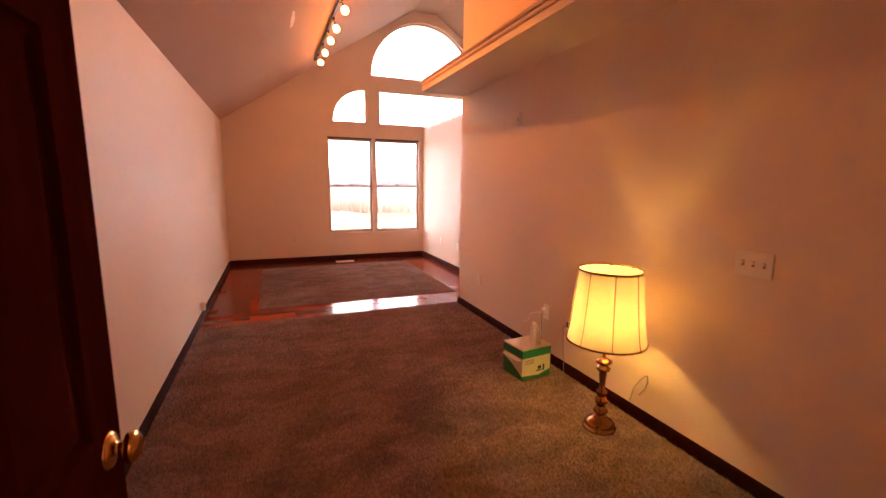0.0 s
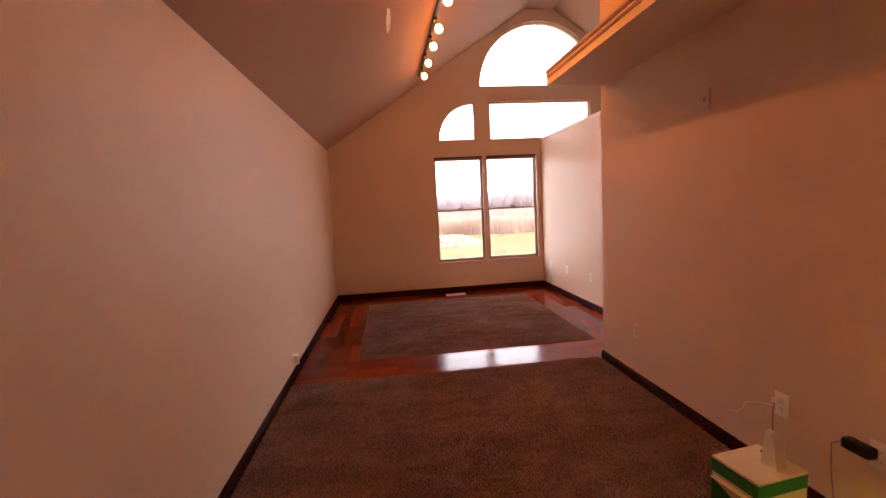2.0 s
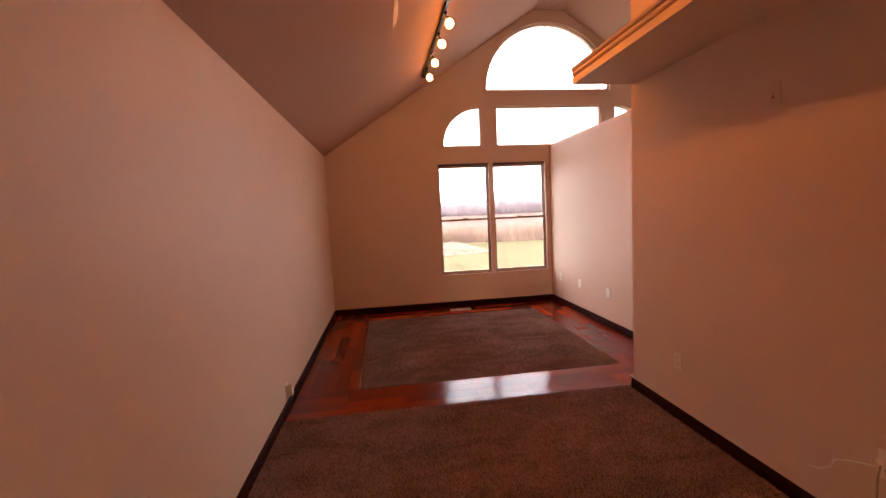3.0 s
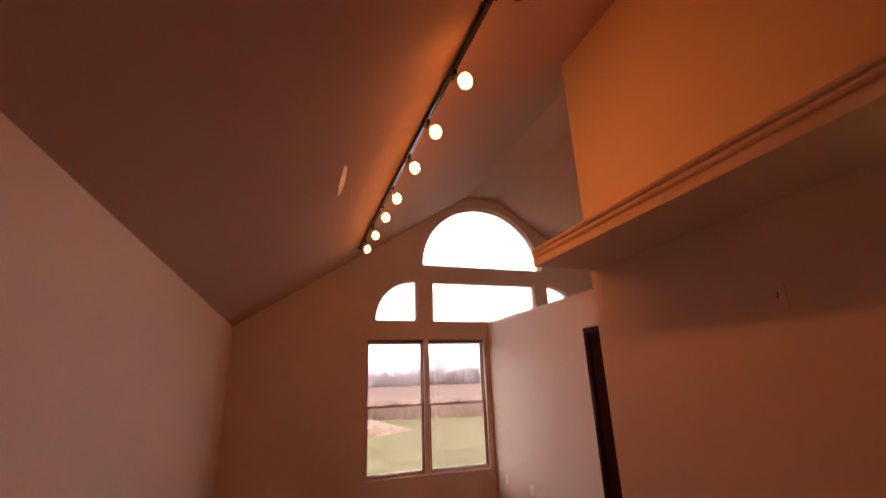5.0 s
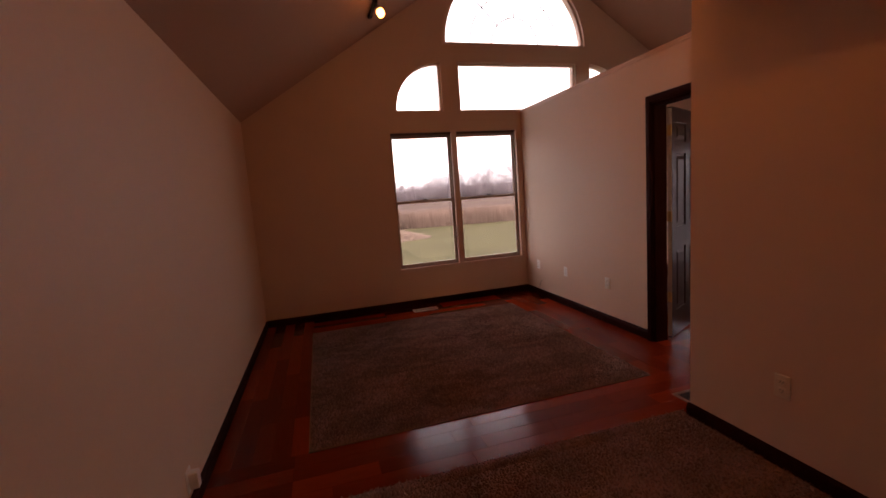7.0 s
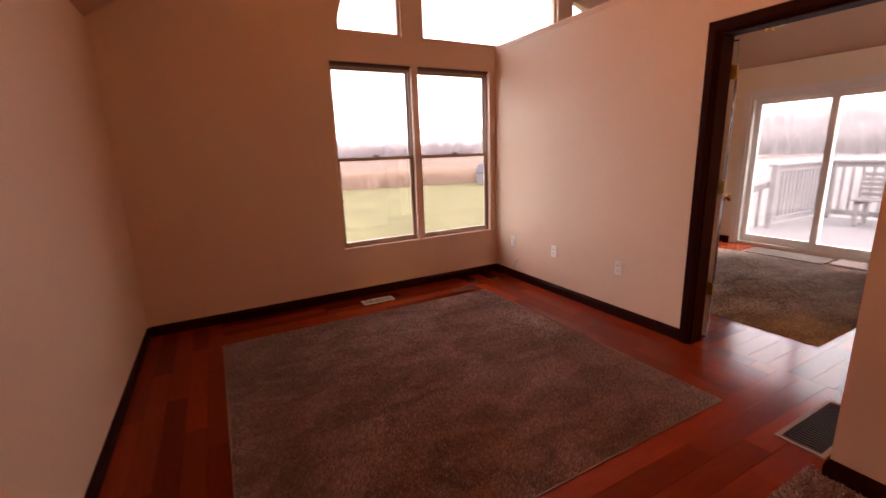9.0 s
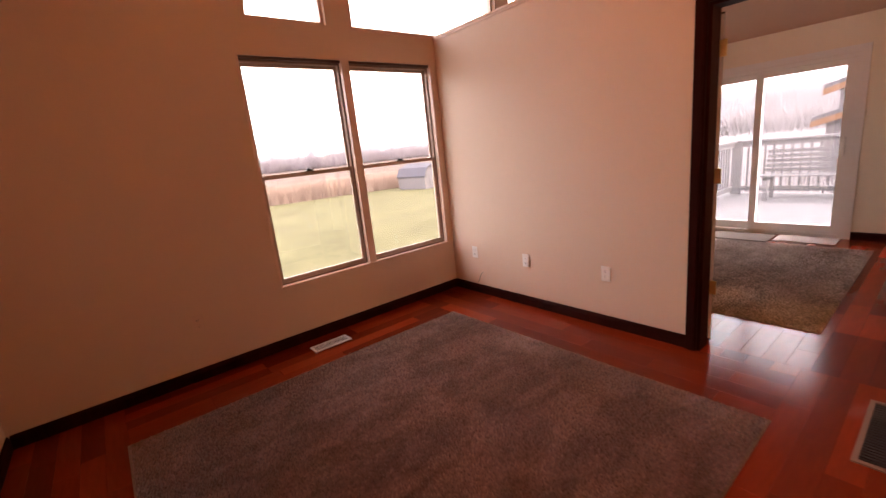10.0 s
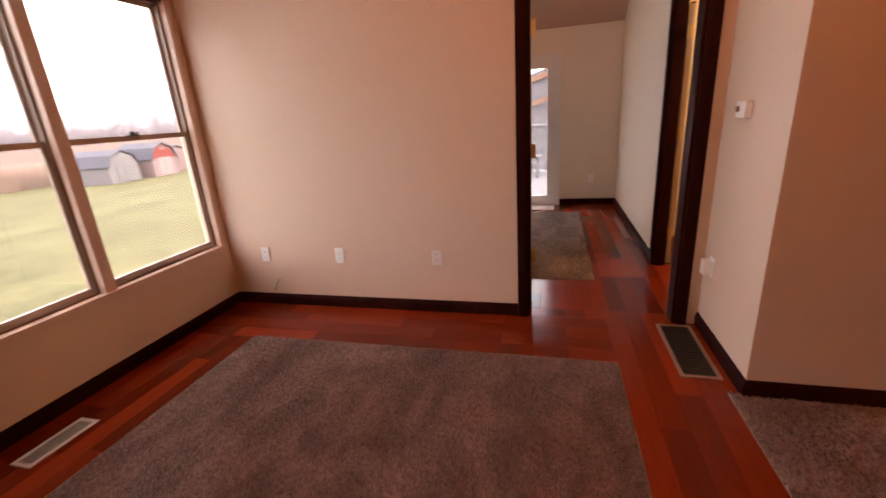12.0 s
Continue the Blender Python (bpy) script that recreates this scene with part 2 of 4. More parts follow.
def part(name, bm, material_, parent=None, label="", smooth=False):
    ob = new(name, mesh_of(bm, material_, name, smooth))
    ob.parent = parent
    if label:
        ob["label"] = label
    return ob


def empty(name, place=(0, 0, 0), turn=0.0, label="", category="", group="", kind=""):
    ob = new(name)
    ob.empty_display_size = 0.1
    ob.matrix_basis = pose(*place, 0, 0, turn)
    return tagged(ob, label, category, group, kind)


def box(bm, x0, x1, y0, y1, z0, z1, bevel=0.0):
    v = [bm.verts.new((x, y, z)) for x in (x0, x1) for y in (y0, y1) for z in (z0, z1)]
    fs = [bm.faces.new([v[i] for i in f]) for f in ((0, 1, 3, 2), (4, 6, 7, 5), (0, 4, 5, 1), (2, 3, 7, 6), (0, 2, 6, 4), (1, 5, 7, 3))]
    if bevel:
        edges = {e for f in fs for e in f.edges}
        bmesh.ops.bevel(bm, geom=list(edges), offset=bevel, segments=2, affect="EDGES", profile=0.6)
    return bm


def boxes(*rows, bevel=0.0):
    bm = bmesh.new()
    for r in rows:
        box(bm, *r, bevel=bevel)
    return bm


def lathe(bm, profile, centre=(0, 0, 0), steps=24, m=None, caps=True):
    """profile: rows of radius and height, turned about z."""
    rings = []
    for r, z in profile:
        ring = []
        for i in range(steps):
            a = 2 * math.pi * i / steps
            p = Vector((r * math.cos(a), r * math.sin(a), z))
            ring.append(bm.verts.new((m @ p if m else p) + Vector(centre)))
        rings.append(ring)
    for a, b in zip(rings, rings[1:]):
        for i in range(steps):
            j = (i + 1) % steps
            bm.faces.new((a[i], a[j], b[j], b[i]))
    if caps and profile[0][0] > 0.0005:
        bm.faces.new(rings[0][::-1])
    if caps and profile[-1][0] > 0.0005:
        bm.faces.new(rings[-1])
    return bm


def tube(bm, points, radius, steps=8):
    pts = [Vector(p) for p in points]
    radii = radius if isinstance(radius, (list, tuple)) else [radius] * len(pts)
    rings = []
    for i, (p, r) in enumerate(zip(pts, radii)):
        d = (pts[min(i + 1, len(pts) - 1)] - pts[max(i - 1, 0)]).normalized()
        a = d.orthogonal().normalized() if i == 0 else (a - d * a.dot(d)).normalized()
        b = d.cross(a)
        rings.append([bm.verts.new(p + (a * math.cos(2 * math.pi * k / steps) + b * math.sin(2 * math.pi * k / steps)) * r) for k in range(steps)])
    for q, s in zip(rings, rings[1:]):
        for k in range(steps):
            bm.faces.new((q[k], q[(k + 1) % steps], s[(k + 1) % steps], s[k]))
    bm.faces.new(rings[0][::-1]), bm.faces.new(rings[-1])
    return bm


def plate(bm, outer, holes, place, depth):
    """A board of any outline with holes, given in (u, v); place(u, v, w) puts it into the world, w from 0 to depth."""
    from mathutils.geometry import tessellate_polygon
    loops = [outer, *holes]
    flat = [p for loop in loops for p in loop]
    tris = tessellate_polygon([[Vector((u, v, 0)) for u, v in loop] for loop in loops])
    front = [bm.verts.new(place(u, v, 0)) for u, v in flat]
    back = [bm.verts.new(place(u, v, depth)) for u, v in flat]
    for t in tris:
        if len(set(t)) == 3:
            bm.faces.new([front[i] for i in t]), bm.faces.new([back[i] for i in reversed(t)])
    at = 0
    for loop in loops:
        n = len(loop)
        for i in range(n):
            j = (i + 1) % n
            bm.faces.new((front[at + i], front[at + j], back[at + j], back[at + i]))
        at += n
    return bm


def rect(u0, u1, v0, v1):
    return [(u0, v0), (u1, v0), (u1, v1), (u0, v1)]


def arc(cx, cz, r, a0, a1, n):
    return [(cx + r * math.cos(radians(a0 + (a1 - a0) * i / n)), cz + r * math.sin(radians(a0 + (a1 - a0) * i / n))) for i in range(n + 1)]


def structure(name, bm, material_, label="", smooth=False):
    return tagged(part(name, bm, material_, None, "", smooth), label, "", "", "structure")


# ---- the plan ----
XW, XI, XH, XE = -0.397, 2.343, 3.06, 6.63      # west wall, inner wall, half wall, east wall
YS, YC, YN = 0.70, 5.06, 8.446                  # entrance wall, corner of the inner wall, window wall
ZE, ZR, XR0, XR1 = 2.385, 4.495, 2.838, 3.318   # height of the eaves and of the flat ridge, and its two edges
HALF = 2.445                                    # top of the half wall
SLOPE = (ZR - ZE) / (XR0 - XW)


def roof_z(x):
    return min(ZR, ZE + SLOPE * (x - XW), ZR - (ZR - 2.33) / (XE - XR1) * (x - XR1))


def on_y(y):
    return lambda u, v, w: (u, y + w, v)


def on_x(x):
    return lambda u, v, w: (x + w, u, v)


# window outlines (x, z)
W_LOW = (1.256, 2.999, 0.488, 2.226)
QUART = (1.372, 1.985, 2.468, 3.068)
RECT = (2.212, 3.935, 2.468, 3.072)
ARCH = (3.072, 3.305, 1.012)


def quarter_loop(grow=0.0, mirror=False):
    x0, x1, z0, z1 = QUART
    r = x1 - x0
    pts = [(x1 + grow, z0 - grow)] + [(x1 + grow, z0)] + [(x1 + (r + grow) * math.cos(radians(a)), z0 + (z1 - z0 + grow) * math.sin(radians(a))) for a in range(90, 181, 6)] + [(x1 - r - grow, z0 - grow)]
    pts[2:3] = [(x1 + grow, z1 + grow), (x1, z1 + grow)] if grow else [(x1, z1)]
    if not grow:
        pts = [(x1, z0)] + pts[2:-1]
    if mirror:
        pts = [(2 * ARCH[0] - x, z) for x, z in pts][::-1]
    return pts


def arch_loop(grow=0.0):
    cx, cz, r = ARCH
    pts = arc(cx, cz, r + grow, 0, 180, 36)
    return ([(cx - r - grow, cz - grow), (cx + r + grow, cz - grow)] + pts) if grow else pts


# ---- walls, floor and ceiling ----
north = [(XW - 0.12, -0.3), (XE + 0.12, -0.3), (XE + 0.12, 2.30), (XR1, ZR + 0.05), (XR0, ZR + 0.05), (XW - 0.12, 2.36)]
structure("wall_north", plate(bmesh.new(), north, [rect(*W_LOW), quarter_loop(), quarter_loop(mirror=True), rect(*RECT), arch_loop()], on_y(YN), 0.15), PAINT, "beige painted gable wall with arched windows")
structure("wall_west", plate(bmesh.new(), rect(-1.8, YN, -0.3, ZE + 0.02), [], on_x(XW - 0.12), 0.12), PAINT, "plain beige painted wall")
inner = bmesh.new()
plate(inner, rect(YS, YC, -0.02, roof_z(XI) + 0.03), [], on_x(XI), 0.12)
structure("wall_inner", inner, PAINT, "beige painted wall that rises past the ledge")
structure("wall_return", plate(bmesh.new(), rect(XI + 0.12, XH + 0.06, -0.02, roof_z(XH) - 0.02), [], on_y(YC - 0.12), 0.12), PAINT, "short beige return wall")
corner = [(XH + 0.06, -0.02), (3.30, -0.02), (3.30, 2.04), (4.14, 2.04), (4.14, -0.02), (XE + 0.12, -0.02), (XE + 0.12, 2.30), (XR1, ZR + 0.03), (XH + 0.06, ZR + 0.03)]
structure("wall_side", plate(bmesh.new(), corner, [], on_y(YC - 0.045), 0.08), PAINT_CREAM, "cream painted wall with a doorway")
half = [(6.105, -0.02), (YN, -0.02), (YN, HALF), (YC, HALF), (YC, -0.02), (5.188, -0.02), (5.188, 2.045), (6.105, 2.045)]
structure("wall_half", plate(bmesh.new(), half, [], on_x(XH), 0.12), PAINT, "beige half wall, open above, with a doorway")
structure("wall_east", plate(bmesh.new(), [(YC - 0.12, -0.3), (YN, -0.3), (YN, 2.40), (YC - 0.12, 2.40)], [rect(5.92, 7.66, 0.0, 1.97)], on_x(XE), 0.12), PAINT_CREAM, "cream painted wall with a sliding door")
south = [(XW, -0.02), (0.02, -0.02), (0.02, 2.05), (0.88, 2.05), (0.88, -0.02), (XI, -0.02), (XI, roof_z(XI) + 0.03), (XW, ZE + 0.03)]
structure("wall_south", plate(bmesh.new(), south, [], on_y(YS - 0.12), 0.12), PAINT, "beige entrance wall with a doorway")
# plain walls that close the hall behind and the closet
structure("wall_hall", boxes((XI, XI + 0.12, -1.8, YS - 0.12, -0.02, 2.5), (XW - 0.12, XI + 0.12, -1.92, -1.8, -0.3, 2.5)), PAINT, "plain beige hall walls")
structure("wall_closet", boxes((XI + 0.12, 5.2, 3.3, 3.42, -0.02, 2.5), (5.08, 5.2, 3.42, YC - 0.046, -0.02, 2.5)), PAINT_CREAM, "plain cream closet walls")
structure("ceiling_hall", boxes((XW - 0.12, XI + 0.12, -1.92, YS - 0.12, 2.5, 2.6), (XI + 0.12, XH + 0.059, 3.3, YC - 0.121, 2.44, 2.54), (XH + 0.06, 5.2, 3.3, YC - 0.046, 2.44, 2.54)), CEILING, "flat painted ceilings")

prof = [(XW - 0.14, ZE - 0.14 * SLOPE), (XR0, ZR), (XR1, ZR), (XE + 0.14, 2.33 - 0.09)]
prof = prof + [(x, z + 0.14) for x, z in reversed(prof)]
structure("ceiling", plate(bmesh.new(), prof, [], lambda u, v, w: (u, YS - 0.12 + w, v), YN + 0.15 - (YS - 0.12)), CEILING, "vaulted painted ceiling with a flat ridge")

# a narrow streak, paler and glossier than the ceiling round it
sc = bmesh.new()
sc_v = [sc.verts.new((x, y, roof_z(x) - 0.0035)) for x, y in ((0.600, 5.16), (0.622, 5.20), (0.634, 5.45), (0.620, 5.63), (0.596, 5.66), (0.590, 5.42))]
sc.faces.new(sc_v)
structure("ceiling_patch", sc, STREAK, "small pale glossy streak on the sloped ceiling")
structure("floor", boxes((XW - 0.12, XE + 0.12, -1.92, YN, -0.25, -0.018)), SUBFLOOR, "subfloor under carpet and boards")


def baseboard(p, q, side):
    """A moulded skirting from p to q; side: +1 or -1, the side of the wall that it stands on."""
    p, q = Vector((*p, 0)), Vector((*q, 0))
    d = (q - p).normalized()
    n = Vector((-d.y, d.x, 0)) * side
    prof_ = [(0, -0.015), (0.014, -0.015), (0.014, 0.058), (0.011, 0.063), (0.011, 0.069), (0.006, 0.080), (0.002, 0.086), (0, 0.086)]
    bm = bmesh.new()
    a = [bm.verts.new(p + n * u + Vector((0, 0, v))) for u, v in prof_]
    b = [bm.verts.new(q + n * u + Vector((0, 0, v))) for u, v in prof_]
    for i in range(len(prof_)):
        j = (i + 1) % len(prof_)
        bm.faces.new((a[i], a[j], b[j], b[i]))
    bm.faces.new(a[::-1]), bm.faces.new(b)
    return structure("baseboard", bm, DARK, "dark-stained wooden baseboard")


baseboard((XW, YS), (XW, YN), -1)
baseboard((XW + 0.014, YN), (XH - 0.014, YN), -1)
baseboard((XH, 6.172), (XH, YN), 1)
baseboard((XI, YS), (XI, YC), 1)
baseboard((XI - 0.014, YC), (XH - 0.002, YC), 1)
baseboard((XE, YC), (XE, 5.85), 1)
baseboard((XE, 7.74), (XE, YN), 1)
baseboard((4.214, YC + 0.035), (XE - 0.014, YC + 0.035), 1)
baseboard((0.96, YS), (XI - 0.014, YS), 1)
baseboard((XH + 0.12, 6.172), (XH + 0.12, YN), -1)
baseboard((XH + 0.134, YN), (XE - 0.014, YN), -1)

cap = bmesh.new()
box(cap, XH - 0.012, XH + 0.132, YC + 0.001, YN - 0.001, HALF, HALF + 0.018, bevel=0.004)
box(cap, XH - 0.009, XH - 0.001, YC + 0.001, YN - 0.001, HALF - 0.02, HALF - 0.001, bevel=0.002)
structure("trim", cap, TRIM, "beige cap along the half wall")

# the ledge with its fascia and moulding
ledge = tagged(part("ledge", boxes((1.868, XI, YS, 5.0, 2.371, 2.430)), PAINT), "deep beige painted ledge along the wall", "", "", "structure")
fx = 1.868
mould = bmesh.new()
lp = [(0, 2.371), (-0.014, 2.371), (-0.014, 2.417), (-0.006, 2.420), (-0.006, 2.427), (-0.016, 2.430), (-0.020, 2.441), (-0.015, 2.450), (-0.015, 2.457), (-0.026, 2.465), (-0.030, 2.477), (-0.024, 2.486), (0.02, 2.486), (0.02, 2.432), (0, 2.432)]
plate(mould, lp, [], lambda u, v, w: (fx + u, YS + w, v), 5.0 - YS)
part("moulding", mould, TRIM, ledge, "beige moulded edge of the ledge")
part("ledge_end", plate(bmesh.new(), [(v - 0, z) for v, z in [(5.0, 2.371), (5.014, 2.371), (5.014, 2.417), (5.006, 2.420), (5.006, 2.427), (5.018, 2.434), (5.018, 2.457), (5.028, 2.467), (5.028, 2.486), (5.0, 2.486)]], [], lambda u, v, w: (fx - 0.014 + w, u, v), XI - fx + 0.014), TRIM, ledge)
part("ledge_top", boxes((fx + 0.02, XI, YS, 5.0, 2.432, 2.482)), TRIM, ledge)


# ---- windows ----
def framed(name, outer, inner_, y, depth, material_, parent, label=""):
    return part(name, plate(bmesh.new(), outer, [inner_], on_y(y), depth), material_, parent, label)


def pane(outline, y, parent):
    ob = part("pane", plate(bmesh.new(), outline, [], on_y(y), 0.004), CLEAR, parent, "clear window glass")
    ob.visible_shadow = False
    return ob


def shrink(r, d, e=None):
    e = d if e is None else e
    return rect(r[0] + d, r[1] - d, r[2] + e, r[3] - e)


win = empty("window_1", (0, 0, 0), 0, "tan double-hung window pair in a beige frame", "window", kind="structure")
x0, x1, z0, z1 = W_LOW
mid = 2.098
liner = plate(bmesh.new(), rect(x0, x1, z0, z1), [rect(x0 + 0.018, mid - 0.034, z0 + 0.018, z1 - 0.010), rect(mid + 0.034, x1 - 0.022, z0 + 0.018, z1 - 0.010)], on_y(YN - 0.006), 0.12)
part("window_frame", liner, TRIM, win)
part("window_sill", boxes((x0 - 0.004, x1 + 0.004, YN - 0.016, YN - 0.0065, z0 - 0.004, z0 + 0.020), bevel=0.002), TRIM, win)
for a, b in ((x0 + 0.018, mid - 0.034), (mid + 0.034, x1 - 0.022)):
    zl, zh, zm = z0 + 0.018, z1 - 0.032, 1.352
    # this dark strip paints the shadow above the upper sash
    part("head_shadow_strip", boxes((a + 0.001, b - 0.001, YN + 0.012, YN + 0.108, zh + 0.001, z1 - 0.011)), HEAD_SHADOW, win, "dark strip for the shadow under the window head")
    part("track", plate(bmesh.new(), rect(a, b, zl, zh), [shrink((a, b, zl, zh), 0.014)], on_y(YN + 0.045), 0.06), SASH, win)
    # thin ring, coloured as the dark grooves of the jamb
    part("groove_ring", plate(bmesh.new(), shrink((a, b, zl, zh), 0.001), [shrink((a, b, zl, zh), 0.009)], on_y(YN + 0.038), 0.0065), JAMB_GROOVE, win, "brown ring for the shaded grooves round the sashes")
    a2, b2, zl2, zh2 = a + 0.014, b - 0.014, zl + 0.014, zh - 0.014
    up = framed("upper_sash", rect(a2, b2, zm - 0.016, zh2), rect(a2 + 0.018, b2 - 0.018, zm + 0.014, zh2 - 0.024), YN + 0.080, 0.022, SASH, win)
    lo = framed("lower_sash", rect(a2, b2, zl2, zm + 0.016), rect(a2 + 0.020, b2 - 0.020, zl2 + 0.032, zm - 0.014), YN + 0.052, 0.022, SASH, win)
    pane(rect(a2 + 0.018, b2 - 0.018, zm + 0.014, zh2 - 0.024), YN + 0.090, up)
    pane(rect(a2 + 0.020, b2 - 0.020, zl2 + 0.032, zm - 0.014), YN + 0.062, lo)
    c = (a + b) / 2
    lock = bmesh.new()
    box(lock, c - 0.032, c + 0.032, YN + 0.040, YN + 0.072, zm + 0.016, zm + 0.024, bevel=0.003)
    lathe(lock, [(0.016, 0), (0.016, 0.012), (0.010, 0.016)], (c, YN + 0.060, zm + 0.024), 12)
    box(lock, c - 0.004, c + 0.042, YN + 0.044, YN + 0.054, zm + 0.026, zm + 0.034, bevel=0.002)
    part("sash_lock", lock, BLACK, win, "dark metal sash lock")

# quarter, middle and arched lights
for k, mirror in enumerate((False, True)):
    q = empty("window_%d" % (2 + k), (0, 0, 0), 0, "small quarter-round window in a beige frame", "window", kind="structure")
    full = quarter_loop(mirror=mirror)
    cx, cz = sum(p[0] for p in full) / len(full), sum(p[1] for p in full) / len(full)
    small = [(cx + (x - cx) * 0.925, cz + (z - cz) * 0.925) for x, z in full]
    part("window_frame", plate(bmesh.new(), full, [small], on_y(YN + 0.035), 0.07), TRIM, q)
    pane(small, YN + 0.07, q)
wm = empty("window_4", (0, 0, 0), 0, "wide fixed window in a beige frame", "window", kind="structure")
part("window_frame", plate(bmesh.new(), rect(*RECT), [shrink(RECT, 0.022)], on_y(YN + 0.035), 0.07), TRIM, wm)
pane(shrink(RECT, 0.022), YN + 0.07, wm)
wa = empty("window_5", (0, 0, 0), 0, "half-round fanlight window with thin leaded bars", "window", kind="structure")
cx, cz, r = ARCH
small = [(cx - r + 0.03, cz + 0.022), (cx + r - 0.03, cz + 0.022)] + arc(cx, cz, r - 0.026, 3, 177, 36)
part("window_frame", plate(bmesh.new(), arch_loop(), [small], on_y(YN + 0.035), 0.07), TRIM, wa)
pane(small, YN + 0.07, wa)
for rad in (0.34, 0.64):
    part("lead_arc", tube(bmesh.new(), [(x, YN + 0.078, z) for x, z in arc(cx, cz + 0.02, rad, 2, 178, 24)], 0.007, 6), LEAD, wa)
for ang_ in (45, 90, 135):
    ca, sa = math.cos(radians(ang_)), math.sin(radians(ang_))
    part("lead_bar", tube(bmesh.new(), [(cx + d * ca, YN + 0.080, cz + 0.02 + d * sa) for d in (0.34, 0.965)], 0.007, 6), LEAD, wa)
# thin casings on the room's side
part("casing", plate(bmesh.new(), arch_loop(0.03), [arch_loop()], on_y(YN - 0.010), 0.0095), TRIM, wa)
part("casing", plate(bmesh.new(), [(RECT[0] - 0.02, RECT[2] - 0.02), (RECT[1] + 0.02, RECT[2] - 0.02), (RECT[1] + 0.02, RECT[3] + 0.02), (RECT[0] - 0.02, RECT[3] + 0.02)], [rect(*RECT)], on_y(YN - 0.006), 0.0055), TRIM, wm)


# ---- doors ----
def door_casing(name, place, u0, u1, top, width=0.065, thick=0.018, label="dark-stained door casing"):
    """A flat casing about an opening; place maps (u, v, w)."""
    bm = bmesh.new()
    out = [(u0 - width, -0.01), (u0, -0.01), (u0, top), (u1, top), (u1, -0.01), (u1 + width, -0.01), (u1 + width, top + width), (u0 - width, top + width)]
    plate(bm, out, [], place, thick)
    ins = [(u0 - width + 0.014, -0.01), (u0 - 0.012, -0.01), (u0 - 0.012, top + 0.012), (u1 + 0.012, top + 0.012), (u1 + 0.012, -0.01), (u1 + width - 0.014, -0.01), (u1 + width - 0.014, top + width - 0.014), (u0 - width + 0.014, top + width - 0.014)]
    plate(bm, ins, [], lambda u, v, w: place(u, v, w + thick), 0.006)
    return structure(name, bm, DARK, label)


def six_panel_door(label, swing_pose, paint):
    """A leaf 0.81 m wide: it hangs at its origin and reaches along +x; its faces look to -y and +y."""
    d = empty("door_leaf", label=label, category="door")
    W, H, T = 0.81, 2.01, 0.035
    cols, rows_ = ((0.11, 0.355), (0.455, 0.70)), ((0.24, 0.80), (0.99, 1.63), (1.73, 1.89))
    holes = [rect(a, b, c, e) for a, b in cols for c, e in rows_]
    part("leaf_frame", plate(bmesh.new(), rect(0, W, 0.008, H), holes, lambda u, v, w: (u, w - T / 2, v), T), paint, d)
    for a, b in cols:
        for c, e in rows_:
            bm = bmesh.new()
            box(bm, a, b, -0.006, 0.006, c, e)
            for s in (-1, 1):
                lo_ = [bm.verts.new((x, s * 0.006, z)) for x, z in rect(a + 0.02, b - 0.02, c + 0.02, e - 0.02)]
                hi = [bm.verts.new((x, s * 0.0145, z)) for x, z in rect(a + 0.05, b - 0.05, c + 0.05, e - 0.05)]
                bm.faces.new(hi)
                for i in range(4):
                    bm.faces.new((lo_[i], lo_[(i + 1) % 4], hi[(i + 1) % 4], hi[i]))
            part("panel", bm, paint, d)
    for s in (-1, 1):
        kb = bmesh.new()
        m = Matrix.Rotation(radians(90 * s), 3, "X")
        prof_ = [(0.033, 0.0), (0.033, 0.003), (0.028, 0.009), (0.014, 0.013), (0.011, 0.020), (0.016, 0.024), (0.025, 0.028), (0.028, 0.035), (0.026, 0.042), (0.018, 0.048), (0.004, 0.050), (0.0, 0.050)]
        lathe(kb, prof_, (W - 0.062, -s * T / 2, 0.945), 28, m)
        part("knob", kb, BRASS, d, "polished brass door knob", smooth=True)
    part("latch_plate", boxes((W, W + 0.0015, -0.012, 0.012, 0.925, 0.985)), BRASS, d, "brass latch plate")
    part("hinge_edge", boxes((-0.0012, -0.0002, -0.0165, 0.0165, 0.02, H - 0.01)), LIT_EDGE, d, "pale unfinished door edge, whitened for the daylight on it")
    d.matrix_basis = swing_pose
    return d


def hinge(place, turn, parent=None):
    h = empty("hinge", place, turn, "brass butt hinge on the dark door jamb", "hinge", "hinges")
    bm = bmesh.new()
    tube(bm, [(0, 0, -0.045), (0, 0, 0.045)], 0.0065, 10)
    part("pin", bm, BRONZE, h)
    part("hinge_leaf", boxes((0.0, 0.024, 0.004, 0.0065, -0.045, 0.045), (-0.024, 0.0, 0.004, 0.0065, -0.045, 0.045), bevel=0.001), BRONZE, h)
    return h


# entrance: its door stands open into the room
door_casing("door_casing", lambda u, v, w: (u, YS + w, v), 0.02, 0.88, 2.05)
structure("door_jamb", plate(bmesh.new(), [(0.02, -0.01), (0.038, -0.01), (0.038, 2.032), (0.862, 2.032), (0.862, -0.01), (0.88, -0.01), (0.88, 2.05), (0.02, 2.05)], [], on_y(YS - 0.122), 0.124), DARK, "dark-stained door jamb")
six_panel_door("dark mahogany six-panel door, open, with brass knobs", pose(0.022, 0.715, 0.004, 0, 0, 89.3), DOOR)

# doorway in the half wall
XD0, XD1 = 5.188, 6.105
door_casing("door_casing", lambda u, v, w: (XH - w, u, v), XD0, XD1, 2.045, width=0.064)
door_casing("door_casing", lambda u, v, w: (XH + 0.12 + w, u, v), XD0, XD1, 2.045, width=0.064)
